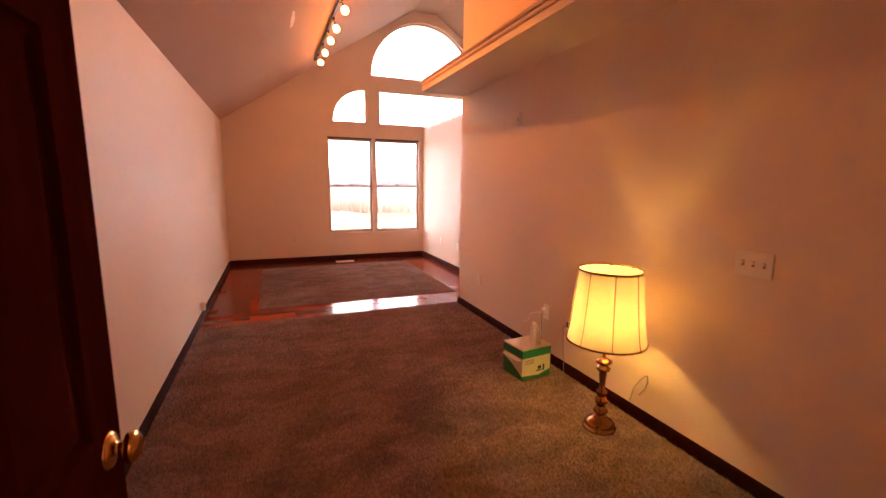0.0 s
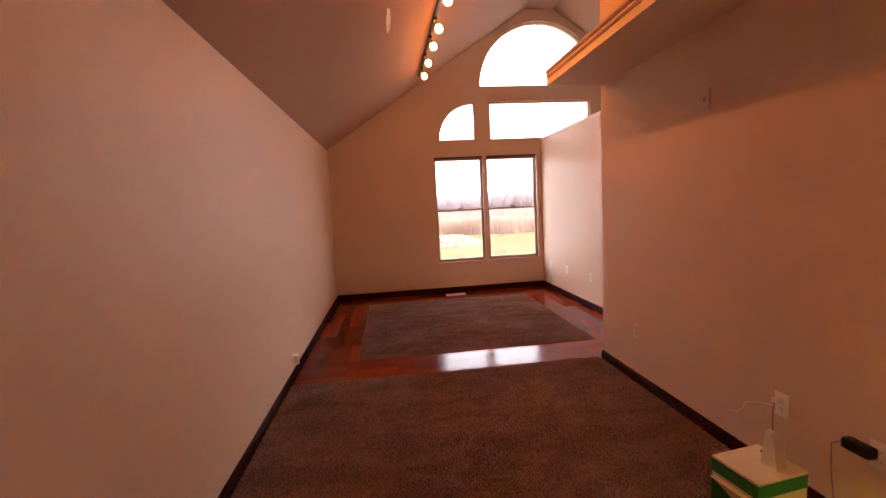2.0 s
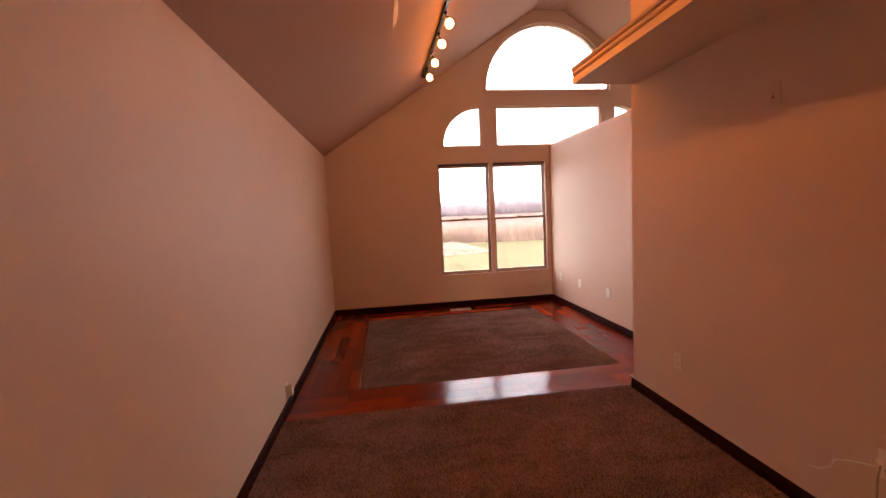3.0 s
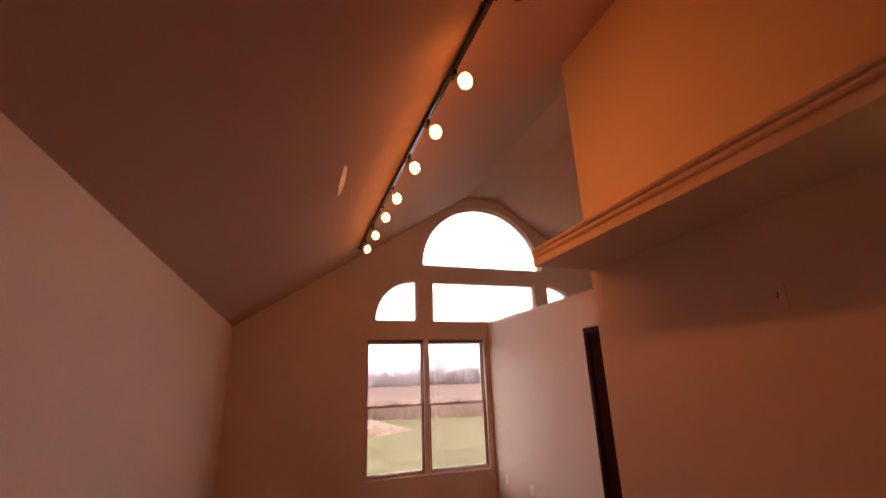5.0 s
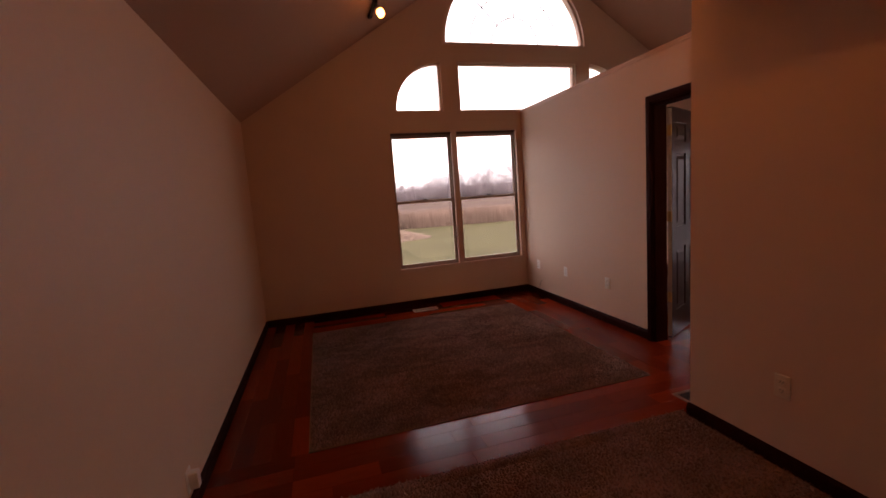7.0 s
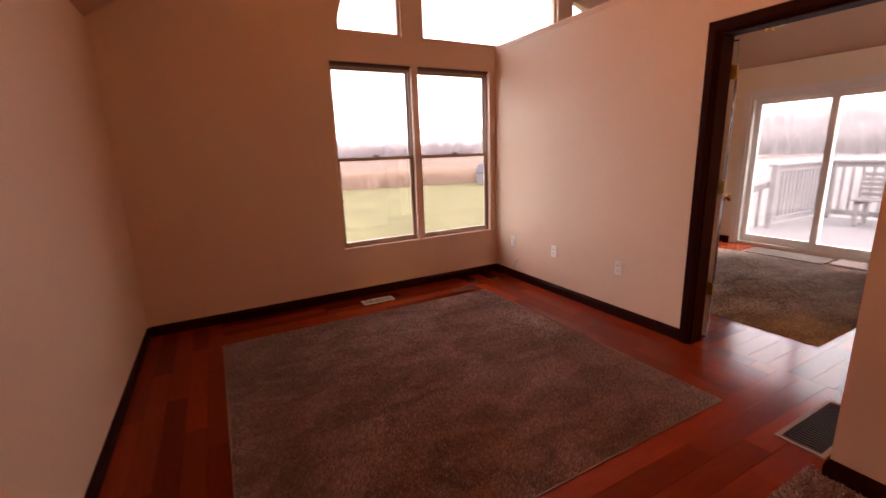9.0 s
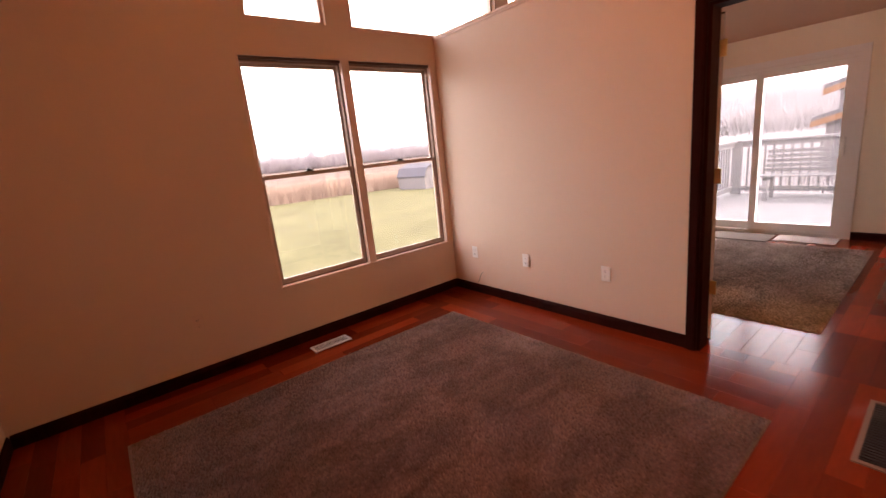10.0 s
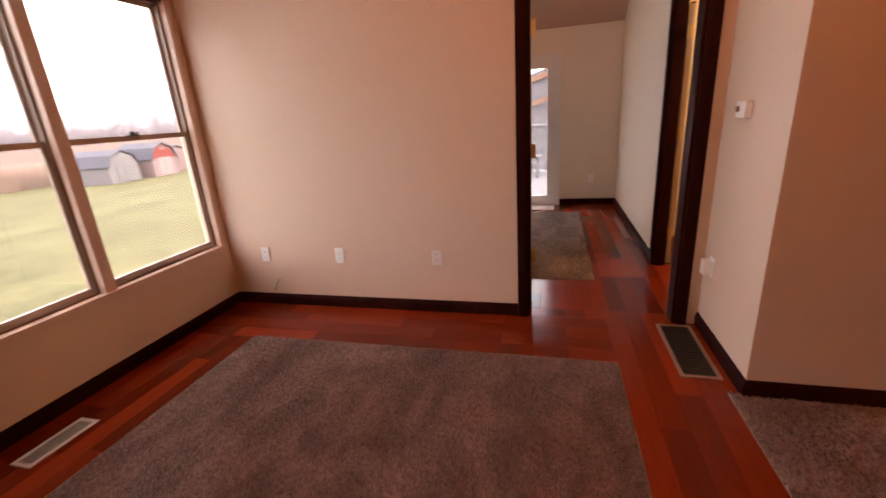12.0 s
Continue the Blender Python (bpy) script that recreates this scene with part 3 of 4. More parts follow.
structure("door_jamb", plate(bmesh.new(), [(XD0, -0.01), (XD0 + 0.018, -0.01), (XD0 + 0.018, 2.027), (XD1 - 0.018, 2.027), (XD1 - 0.018, -0.01), (XD1, -0.01), (XD1, 2.045), (XD0, 2.045)], [], on_x(XH - 0.001), 0.122), DARK, "dark-stained door jamb")
six_panel_door("dark mahogany six-panel door, wide open, in the half wall's doorway", pose(XH + 0.165, XD1 - 0.005, 0.004, 0, 0, 27), DOOR_GLOSS)
for z in (1.82, 1.10, 0.39):
    hinge((XH + 0.148, XD1 - 0.024, z), 90)

# doorway in the return wall, door ajar into the closet
door_casing("door_casing", lambda u, v, w: (u, YC + 0.035 + w, v), 3.30, 4.14, 2.04, width=0.07)
structure("door_jamb", plate(bmesh.new(), [(3.30, -0.01), (3.318, -0.01), (3.318, 2.022), (4.122, 2.022), (4.122, -0.01), (4.14, -0.01), (4.14, 2.04), (3.30, 2.04)], [], on_y(YC - 0.047), 0.084), DARK, "dark-stained door jamb")
six_panel_door("dark mahogany six-panel door, open into the closet", pose(4.132, YC - 0.074, 0.004, 0, 0, -10), DOOR_GLOSS)
for z in (1.82, 1.10, 0.30):
    hinge((4.119, YC - 0.056, z), 180)

# sliding door to the deck
sl = empty("door_2", (0, 0, 0), 0, "white sliding patio door with two glass panels", "door", kind="structure")
yy = lambda u, v, w: (XE + w, u, v)
part("casing", plate(bmesh.new(), [(5.85, 0), (5.92, 0), (5.92, 1.97), (7.66, 1.97), (7.66, 0), (7.73, 0), (7.73, 2.04), (5.85, 2.04)], [], lambda u, v, w: (XE - 0.016 + w, u, v), 0.0155), WHITE, sl)
part("door_frame", plate(bmesh.new(), rect(5.92, 7.66, 0.0, 1.97), [rect(5.955, 7.625, 0.04, 1.925)], yy, 0.115), WHITE, sl)
for u0, u1, w in ((5.955, 6.82, 0.020), (6.75, 7.625, 0.062)):
    ps = part("panel_frame", plate(bmesh.new(), rect(u0, u1, 0.04, 1.925), [rect(u0 + 0.07, u1 - 0.07, 0.135, 1.86)], lambda u, v, ww, w=w: (XE + w + ww, u, v), 0.034), WHITE, sl)
    g = part("pane", plate(bmesh.new(), rect(u0 + 0.07, u1 - 0.07, 0.135, 1.86), [], lambda u, v, ww, w=w: (XE + w + 0.015 + ww, u, v), 0.004), HAZY, ps, "door glass with a slight veil of haze")
    g.visible_shadow = False
part("pull_handle", boxes((XE - 0.012, XE + 0.018, 5.975, 6.0, 0.92, 1.12), bevel=0.004), WHITE, sl)


# ---- electrical fittings ----
def wall_plate(place, turn, slots="outlet", label="white duplex outlet plate on the beige wall", wide=0.072, colour=None, tall=0.116):
    """Faces -y before its turn."""
    p = empty("outlet" if slots == "outlet" else ("light_switch" if slots == "switch" else "wall_plate"), place, turn, label, "outlet" if slots != "switch" else "light switch", "wall plates")
    part("plate", boxes((-wide / 2, wide / 2, -0.006, -0.0003, -tall / 2, tall / 2), bevel=0.003), colour or PLATE, p)
    if slots == "outlet":
        for z in (-0.021, 0.021):
            part("socket", boxes((-0.017, 0.017, -0.0085, -0.006, z - 0.014, z + 0.014), bevel=0.002), colour or PLATE, p)
            part("slot", boxes((-0.008, -0.006, -0.0092, -0.0086, z - 0.003, z + 0.006), (0.006, 0.008, -0.0092, -0.0086, z - 0.003, z + 0.006), (-0.002, 0.002, -0.0092, -0.0086, z - 0.010, z - 0.007)), SLOT, p)
    elif slots == "switch":
        n = max(1, round(wide / 0.06))
        for i in range(n):
            x = (i - (n - 1) / 2) * 0.046
            tb = bmesh.new()
            box(tb, x - 0.005, x + 0.005, -0.018, -0.006, -0.002, 0.012, bevel=0.002)
            part("toggle", tb, colour or PLATE, p)
            part("slot", boxes((x - 0.006, x + 0.006, -0.0068, -0.0061, -0.013, 0.013)), GRILLE_RIM, p)
    return p


OZ = 0.415
for y in (8.120, 7.480, 6.729):
    wall_plate((XH, y, OZ), -90)
wall_plate((0.655, YN, OZ), 0, colour=TRIM, label="beige painted outlet plate low on the window wall")
wall_plate((XI, 4.542, 0.413), -90, label="ivory duplex outlet plate on the beige wall", colour=IVORY)
wall_plate((XI, 3.335, 0.407), -90, label="white outlet plate with a plugged-in cord")
wall_plate((XI, 2.92, 0.395), -90, label="white outlet plate with a black adapter")
wall_plate((XI, 1.822, 1.075), -90, "switch", "ivory triple toggle switch plate on the beige wall", 0.165, colour=IVORY)
wall_plate((XI, 3.866, 1.972), -90, "switch", "single beige painted switch plate high on the wall", colour=TRIM)
wall_plate((XW, 5.31, 0.17), 90, label="white outlet plate low above the baseboard")
wp = empty("plug", (XW + 0.008, 5.31, 0.165), 90, "white plug-in adapter low on the wall", "adapter")
part("body", boxes((-0.022, 0.022, -0.040, -0.001, -0.035, 0.045), bevel=0.004), PLATE, wp)
wall_plate((XE, 5.426, 0.37), -90, label="white outlet plate on the cream wall")
wall_plate((2.93, YC, 0.43), 180, label="white outlet plate with a plugged-in night light")
nl = empty("night_light", (2.93, YC + 0.008, 0.43), 180, "white plug-in adapter in the outlet", "adapter")
part("body", boxes((-0.028, 0.028, -0.046, -0.003, -0.04, 0.045), bevel=0.006), PLATE, nl)
th = empty("thermostat", (2.765, YC, 1.293), 180, "small white thermostat with a round dial", "thermostat")
part("body", boxes((-0.055, 0.055, -0.030, -0.0005, -0.038, 0.038), bevel=0.005), PLATE, th)
part("dial", lathe(bmesh.new(), [(0.014, 0), (0.013, 0.008), (0, 0.008)], (-0.02, -0.030, 0.002), 20, Matrix.Rotation(radians(90), 3, "X")), GRILLE_RIM, th)
# cable stub by the corner
stub = bmesh.new()
tube(stub, [(XH - 0.001, 8.03, 0.215), (XH - 0.02, 8.03, 0.21), (XH - 0.03, 8.045, 0.18), (XH - 0.02, 8.07, 0.14), (XH - 0.02, 8.09, 0.11)], 0.003, 6)
tagged(part("cable", stub, CORD), "thin cable stub out of the wall", "cable")

# ---- track lighting ----
TX0, TY0, TX1, TY1 = 1.056, 7.80, 1.150, 3.1


def track_at(y, off=0.0):
    x = TX0 + (TX1 - TX0) * (TY0 - y) / (TY0 - TY1)
    return Vector((x, y, roof_z(x) - off))


track = empty("track_light_rail", (0, 0, 0), 0, "long black ceiling track with small spot lamps", "track light")
tb = bmesh.new()
for ya, yb in ((TY1, 5.50), (5.52, TY0)):
    a, b = track_at(ya, 0.012), track_at(yb, 0.012)
    for dx, w, h in ((0, 0.017, 0.030),):
        c = []
        for p in (a, b):
            for sx, sz in ((-1, 0.0), (1, 0.0), (1, -1), (-1, -1)):
                c.append(tb.verts.new((p.x + sx * w, p.y, p.z + sx * w * SLOPE + sz * h)))
        for f in ((0, 1, 2, 3), (7, 6, 5, 4), (0, 4, 5, 1), (1, 5, 6, 2), (2, 6, 7, 3), (3, 7, 4, 0)):
            tb.faces.new([c[i] for i in f])
part("rail", tb, BLACK, track)
for yc_ in (3.3, 4.2, 5.3, 6.4, 7.5):
    e = track_at(yc_)
    part("mounting_clip", boxes((e.x - 0.012, e.x + 0.012, e.y - 0.02, e.y + 0.02, e.z - 0.025, e.z + 0.004)), BLACK, track)
e = track_at(5.51, 0.012)
part("joiner", boxes((e.x - 0.021, e.x + 0.021, e.y - 0.06, e.y + 0.06, e.z - 0.028, e.z - 0.014), bevel=0.003), BLACK, track)
e = track_at(TY0, 0.010)
part("end_feed", boxes((e.x - 0.022, e.x + 0.022, e.y - 0.05, e.y + 0.012, e.z - 0.030, e.z - 0.008), bevel=0.003), BLACK, track)


def spot(y, lit):
    t = track_at(y, 0.042)
    s = empty("track_lamp", t, 0, ("black track lamp with a glowing frosted globe" if lit else "black track lamp with an unlit frosted globe"), "track lamp", "track lamps")
    part("adapter", boxes((-0.016, 0.016, -0.035, 0.035, -0.024, 0.004), bevel=0.003), BLACK, s)
    tip = Vector((0.008, -0.130, -0.108))
    part("stem", tube(bmesh.new(), [(0, 0, -0.02), tuple(tip)], 0.006, 8), BLACK, s)
    q = Vector((0.12, -0.25, -1)).normalized().to_track_quat("Z", "Y").to_matrix()
    part("socket_cup", lathe(bmesh.new(), [(0.010, -0.012), (0.017, 0.0), (0.026, 0.010), (0.028, 0.022), (0.0, 0.022)], tip, 18, q), BLACK, s)
    gl = [(0.022, 0.018), (0.030, 0.023), (0.036, 0.036), (0.038, 0.052), (0.036, 0.068), (0.030, 0.081), (0.020, 0.086), (0.0, 0.087)]
    part("globe", lathe(bmesh.new(), gl, tip, 16, q), GLOBE if lit else GLOBE_OFF, s, "glowing frosted glass globe" if lit else "unlit frosted glass globe", smooth=True)
    return s


for y in (7.43, 6.95, 6.44, 6.00, 5.45, 4.97, 4.48):
    spot(y, True)
spot(3.92, False)

# ---- table lamp on the carpet ----
lamp = empty("table_lamp", (LAMP[0], LAMP[1], 0.012), 0, "antique brass table lamp with lit cream shade, on the carpet", "lamp")
foot = [(0.092, 0.0), (0.094, 0.010), (0.086, 0.018), (0.080, 0.024), (0.084, 0.032), (0.070, 0.046), (0.045, 0.062), (0.030, 0.078), (0.026, 0.088)]
part("foot", lathe(bmesh.new(), foot, (0, 0, 0), 32), OLD_BRASS, lamp, smooth=True)
col = [(0.026, 0.088), (0.038, 0.098), (0.040, 0.112), (0.030, 0.124), (0.020, 0.132), (0.026, 0.145), (0.034, 0.160), (0.034, 0.176), (0.022, 0.190), (0.018, 0.202), (0.030, 0.214), (0.028, 0.226), (0.017, 0.236), (0.018, 0.300), (0.022, 0.330), (0.020, 0.345), (0.036, 0.356), (0.040, 0.370), (0.028, 0.380), (0.020, 0.390), (0.044, 0.402), (0.046, 0.412), (0.026, 0.424), (0.014, 0.436)]
part("column", lathe(bmesh.new(), col, (0, 0, 0), 28), OLD_BRASS, lamp, smooth=True)
part("stem", lathe(bmesh.new(), [(0.008, 0.436), (0.008, 0.60), (0.020, 0.605), (0.025, 0.625), (0.025, 0.655), (0.0, 0.656)], (0, 0, 0), 16), OLD_BRASS, lamp)
part("bulb", lathe(bmesh.new(), [(0.012, 0.656), (0.015, 0.668), (0.029, 0.700), (0.026, 0.725), (0.012, 0.742), (0, 0.745)], (0, 0, 0), 16), glow("lit_bulb", (1.0, 0.60, 0.24), 6), lamp, "lit bulb", smooth=True)
SB, ST, RB, RT = 0.540, 0.945, 0.218, 0.170
sh = bmesh.new()
seg = 48
rings = []
for k in range(9):
    f = k / 8
    rad = RB + (RT - RB) * (f ** 0.72)
    rings.append([sh.verts.new(((rad - 0.009 * abs(math.sin(4 * 2 * math.pi * i / seg))) * math.cos(2 * math.pi * i / seg), (rad - 0.009 * abs(math.sin(4 * 2 * math.pi * i / seg))) * math.sin(2 * math.pi * i / seg), SB + (ST - SB) * f)) for i in range(seg)])
for a, b in zip(rings, rings[1:]):
    for i in range(seg):
        sh.faces.new((a[i], a[(i + 1) % seg], b[(i + 1) % seg], b[i]))
shade = part("shade", sh, SHADE, lamp, "lit cream fabric shade", smooth=True)
for rad, z in ((RB, SB), (RT, ST)):
    tr = bmesh.new()
    lathe(tr, [(rad - 0.002, z - 0.005), (rad + 0.003, z - 0.005), (rad + 0.003, z + 0.005), (rad - 0.002, z + 0.005), (rad - 0.002, z - 0.005)], (0, 0, 0), 48, None, False)
    part("binding", tr, OLD_BRASS, shade, "gold binding of the shade")
for i in range(8):
    a = 2 * math.pi * i / 8 + math.radians(11)
    rib = [(RB + (RT - RB) * (k / 6) ** 0.72 - 0.003, SB + (ST - SB) * k / 6) for k in range(7)]
    part("rib", tube(bmesh.new(), [(rd * math.cos(a), rd * math.sin(a), z) for rd, z in rib], 0.0026, 5), GRILLE_RIM, shade, "seam over a wire rib of the shade")
part("harp", tube(bmesh.new(), [(0.02, 0, 0.62), (0.055, 0, 0.70), (0.055, 0, 0.80), (0.0, 0, 0.90), (-0.055, 0, 0.80), (-0.055, 0, 0.70), (-0.02, 0, 0.62)], 0.002, 6), BRONZE, lamp)
part("spider", tube(bmesh.new(), [(-RT + 0.004, 0, ST - 0.01), (0, 0, ST - 0.025), (RT - 0.004, 0, ST - 0.01)], 0.002, 5), BRONZE, lamp)

# ---- tissue box on the floor ----
bx = empty("tissue_carton", (2.062, 3.172, 0.012), 7, "green and white printed carton with a tissue standing in its top", "box")
BW, BD = 0.133, 0.110
part("carton", boxes((-BW, BW, -BD, BD, 0.0, 0.235), bevel=0.002), BOX_WHITE, bx)
part("green_band", boxes((-BW - 0.0012, BW + 0.0012, -BD - 0.0012, BD + 0.0012, 0.165, 0.225)), BOX_GREEN, bx)
part("green_foot", plate(bmesh.new(), [(-BW, 0.002), (BW, 0.002), (BW, 0.05), (0.02, 0.02), (-BW, 0.035)], [], lambda u, v, w: (u, -BD - 0.0014 + w, v), 0.0011), BOX_GREEN, bx)
part("green_side", plate(bmesh.new(), [(-BD, 0.002), (BD, 0.002), (BD, 0.13), (0.02, 0.10), (-BD, 0.03)], [], lambda u, v, w: (-BW - 0.0014 + w, u, v), 0.0011), BOX_GREEN, bx)
part("printed_mark", boxes((0.0, 0.055, -BD - 0.0022, -BD - 0.0012, 0.050, 0.058), (0.012, 0.045, -BD - 0.0022, -BD - 0.0012, 0.064, 0.088), (0.060, 0.075, -BD - 0.0022, -BD - 0.0012, 0.046, 0.095)), SLOT, bx)
part("printed_rule", boxes(*[(-0.11, -0.03, -BD - 0.0020, -BD - 0.0012, z, z + 0.004) for z in (0.145, 0.132, 0.119)]), GRILLE_RIM, bx)
part("flap", boxes((-BW - 0.030, -BW - 0.003, -0.09, 0.09, 0.150, 0.152)), BOX_WHITE, bx)
ts = bmesh.new()
ring_a = [(-0.022, -0.040, 0.236), (0.030, -0.046, 0.236), (0.036, 0.030, 0.236), (-0.014, 0.036, 0.236)]
ring_b = [(-0.018, -0.026, 0.330), (0.024, -0.034, 0.345), (0.028, 0.024, 0.345), (-0.010, 0.028, 0.330)]
ring_c = [(-0.010, -0.004, 0.385), (0.008, -0.012, 0.392), (0.010, 0.018, 0.392), (-0.006, 0.022, 0.388)]
rr_ = [[ts.verts.new((x + 0.035, y - 0.03, z)) for x, y, z in rg_] for rg_ in (ring_a, ring_b, ring_c)]
for p_, q_ in zip(rr_, rr_[1:]):
    for i in range(4):
        ts.faces.new((p_[i], p_[(i + 1) % 4], q_[(i + 1) % 4], q_[i]))
ts.faces.new(rr_[2])
part("tissue", ts, TISSUE, bx, "white folded tissue standing up")
part("cutter", tube(bmesh.new(), [(0.08, -0.05, 0.24), (0.10, 0.0, 0.243), (0.09, 0.06, 0.24)], 0.005, 6), RUBBER, bx)

# cords and adapter on the wall
cord = bmesh.new()
tube(cord, [(XI - 0.012, 3.335, 0.43), (XI - 0.04, 3.335, 0.425), (XI - 0.045, 3.34, 0.36), (XI - 0.03, 3.35, 0.25), (XI - 0.035, 3.33, 0.10), (XI - 0.06, 3.30, 0.025), (XI - 0.10, 3.22, 0.022)], 0.003, 6)
cord_w = bmesh.new()
tube(cord_w, [(XI - 0.02, 3.365, 0.392), (XI - 0.045, 3.40, 0.390), (XI - 0.05, 3.45, 0.372), (XI - 0.045, 3.50, 0.345), (XI - 0.04, 3.52, 0.30), (XI - 0.035, 3.56, 0.265), (XI - 0.03, 3.62, 0.24)], 0.0028, 6)
tagged(part("cord", cord_w, PLATE), "thin white cord hanging from the wall outlet", "cord")
tagged(part("cord", cord, CORD), "thin cord hanging from the wall outlet", "cord")
plug = empty("plug", (XI - 0.022, 3.335, 0.43), 0, "beige plug in the wall outlet", "plug")
part("body", boxes((-0.022, 0.013, -0.014, 0.014, -0.012, 0.012), bevel=0.003), PLATE, plug)
ad = empty("black_adapter", (XI - 0.03, 2.975, 0.405), 0, "black power adapter plugged into the wall", "adapter")
part("body", boxes((-0.025, 0.021, -0.055, 0.05, -0.022, 0.022), bevel=0.009), RUBBER, ad)
cd = bmesh.new()
tube(cd, [(XI - 0.03, 3.035, 0.40), (XI - 0.04, 3.07, 0.37), (XI - 0.03, 3.075, 0.25), (XI - 0.035, 3.05, 0.08), (XI - 0.05, 3.02, 0.025)], 0.0025, 6)
tagged(part("cord", cd, CORD), "thin dark cord running down the wall", "cord")
loop = bmesh.new()
tube(loop, [(XI - 0.006, 2.44, 0.10), (XI - 0.012, 2.41, 0.20), (XI - 0.012, 2.36, 0.28), (XI - 0.012, 2.325, 0.315), (XI - 0.012, 2.315, 0.28), (XI - 0.012, 2.335, 0.22), (XI - 0.012, 2.37, 0.17)], 0.003, 6)
tagged(part("cord", loop, CORD), "thin looped lamp cord against the wall", "cord")

# ---- floor grilles ----
vent = empty("floor_vent", (1.495, 8.228, 0.0), 0, "white metal floor register by the window wall", "vent")
part("rim", plate(bmesh.new(), rect(-0.155, 0.155, -0.06, 0.06), [rect(-0.138, 0.138, -0.043, 0.043)], lambda u, v, w: (u, v, w), 0.005), WHITE, vent)
# flat dark sheet for the shade down in the duct
part("shade_sheet", boxes((-0.138, 0.138, -0.043, 0.043, 0.0002, 0.001)), SLOT, vent)
for i in range(22):
    x = -0.132 + i * 0.01257
    part("slat", boxes((x - 0.002, x + 0.002, -0.043, 0.043, 0.001, 0.0045)), WHITE, vent)
gr = empty("return_grille", (2.735, 5.19, 0.0), 0, "large dark floor grille with a tan rim", "grille")
part("rim", plate(bmesh.new(), rect(-0.285, 0.285, -0.082, 0.112), [rect(-0.262, 0.262, -0.062, 0.092)], lambda u, v, w: (u, v, w), 0.007), GRILLE_RIM, gr)
# the shade below the slats, again a flat dark sheet
part("shade_sheet", boxes((-0.262, 0.262, -0.062, 0.092, 0.0002, 0.001)), SLOT, gr)
for i in range(24):
    x = -0.253 + i * 0.022
    part("slat", boxes((x - 0.003, x + 0.003, -0.062, 0.092, 0.001, 0.0055)), GRILLE, gr)
for i in range(6):
    y = -0.05 + i * 0.026
    part("cross_slat", boxes((-0.262, 0.262, y - 0.0015, y + 0.0015, 0.0015, 0.005)), GRILLE, gr)

# ---- ceiling fan in the next room ----
fan = empty("ceiling_fan", (5.25, 6.9, 2.59), 0, "ceiling fan with pale blades and a brass light fitting", "ceiling fan")
fz = roof_z(5.25) - 2.59
part("down_rod", tube(bmesh.new(), [(0, 0, 0.10), (0, 0, fz)], 0.012, 10), BRASS, fan)
part("motor", lathe(bmesh.new(), [(0.03, 0.12), (0.09, 0.10), (0.11, 0.06), (0.10, 0.01), (0.05, -0.02), (0.04, -0.06), (0, -0.06)], (0, 0, 0), 24), BRASS, fan, smooth=True)
for i in range(5):
    a = radians(72 * i + 324)
    bl = plate(bmesh.new(), [(0.12, -0.02), (0.20, -0.055), (0.70, -0.075), (0.75, -0.05), (0.75, 0.05), (0.70, 0.075), (0.20, 0.055), (0.12, 0.02)], [], lambda u, v, w: (u, v, 0.035 + w + v * 0.18), 0.008)
    bmesh.ops.rotate(bl, verts=bl.verts, cent=(0, 0, 0), matrix=Matrix.Rotation(a, 3, "Z"))
    part("blade", bl, FAN_BLADE, fan, "pale fan blade")
for i in range(3):
    a = radians(120 * i + 20)
    part("lamp_cup", lathe(bmesh.new(), [(0.015, 0.0), (0.03, -0.03), (0.045, -0.07), (0.04, -0.075), (0, -0.06)], (0.09 * math.cos(a), 0.09 * math.sin(a), -0.05), 14), BRASS, fan, smooth=True)

# ---- outdoors ----
GZ = -1.6
gb = bmesh.new()
n = 48
far = 3000.0
ring0 = [gb.verts.new((3 + 60 * math.cos(2 * math.pi * i / n), 60 * math.sin(2 * math.pi * i / n), GZ)) for i in range(n)]
ring1 = [gb.verts.new((3 + far * math.cos(2 * math.pi * i / n), far * math.sin(2 * math.pi * i / n), GZ)) for i in range(n)]
gb.faces.new(ring0)
for i in range(n):
    gb.faces.new((ring0[i], ring0[(i + 1) % n], ring1[(i + 1) % n], ring1[i]))
structure("ground", gb, LAWN, "pale green winter lawn")
# foundation under the house, so that no daylight comes in below
structure("foundation", boxes((XW - 0.12, XE + 0.12, -1.92, YN + 0.15, GZ - 0.1, -0.31)), SIDING, "house foundation")


def strips(name, count, area, height, width, seed, material_, label, category="", base=GZ, lean=0.15):
    """Many thin upright blades, two crossing triangles each, in one mesh."""
    rg = np.random.RandomState(seed)
    x = rg.uniform(area[0], area[1], count)
    f = rg.uniform(0, 1, count)
    y = area[2] + (area[3] - area[2]) * f + area[4] * (x - area[0])
    h = rg.uniform(height[0], height[1], count)
    w = rg.uniform(width[0], width[1], count)
    a = rg.uniform(0, math.pi, count)
    lx, ly = rg.normal(0, lean, count) * h, rg.normal(0, lean, count) * h
    v = np.empty((count, 3, 3))
    v[:, 0] = np.stack([x - w * np.cos(a), y - w * np.sin(a), np.full(count, base)], 1)
    v[:, 1] = np.stack([x + w * np.cos(a), y + w * np.sin(a), np.full(count, base)], 1)
    v[:, 2] = np.stack([x + lx, y + ly, base + h], 1)
    me = bpy.data.meshes.new(name)
    me.from_pydata(v.reshape(-1, 3).tolist(), [], np.arange(count * 3).reshape(-1, 3).tolist())
    me.materials.append(material_)
    return tagged(new(name, me), label, category, "", "stuff")


EDGE = -0.62      # the lawn's far edge runs aslant
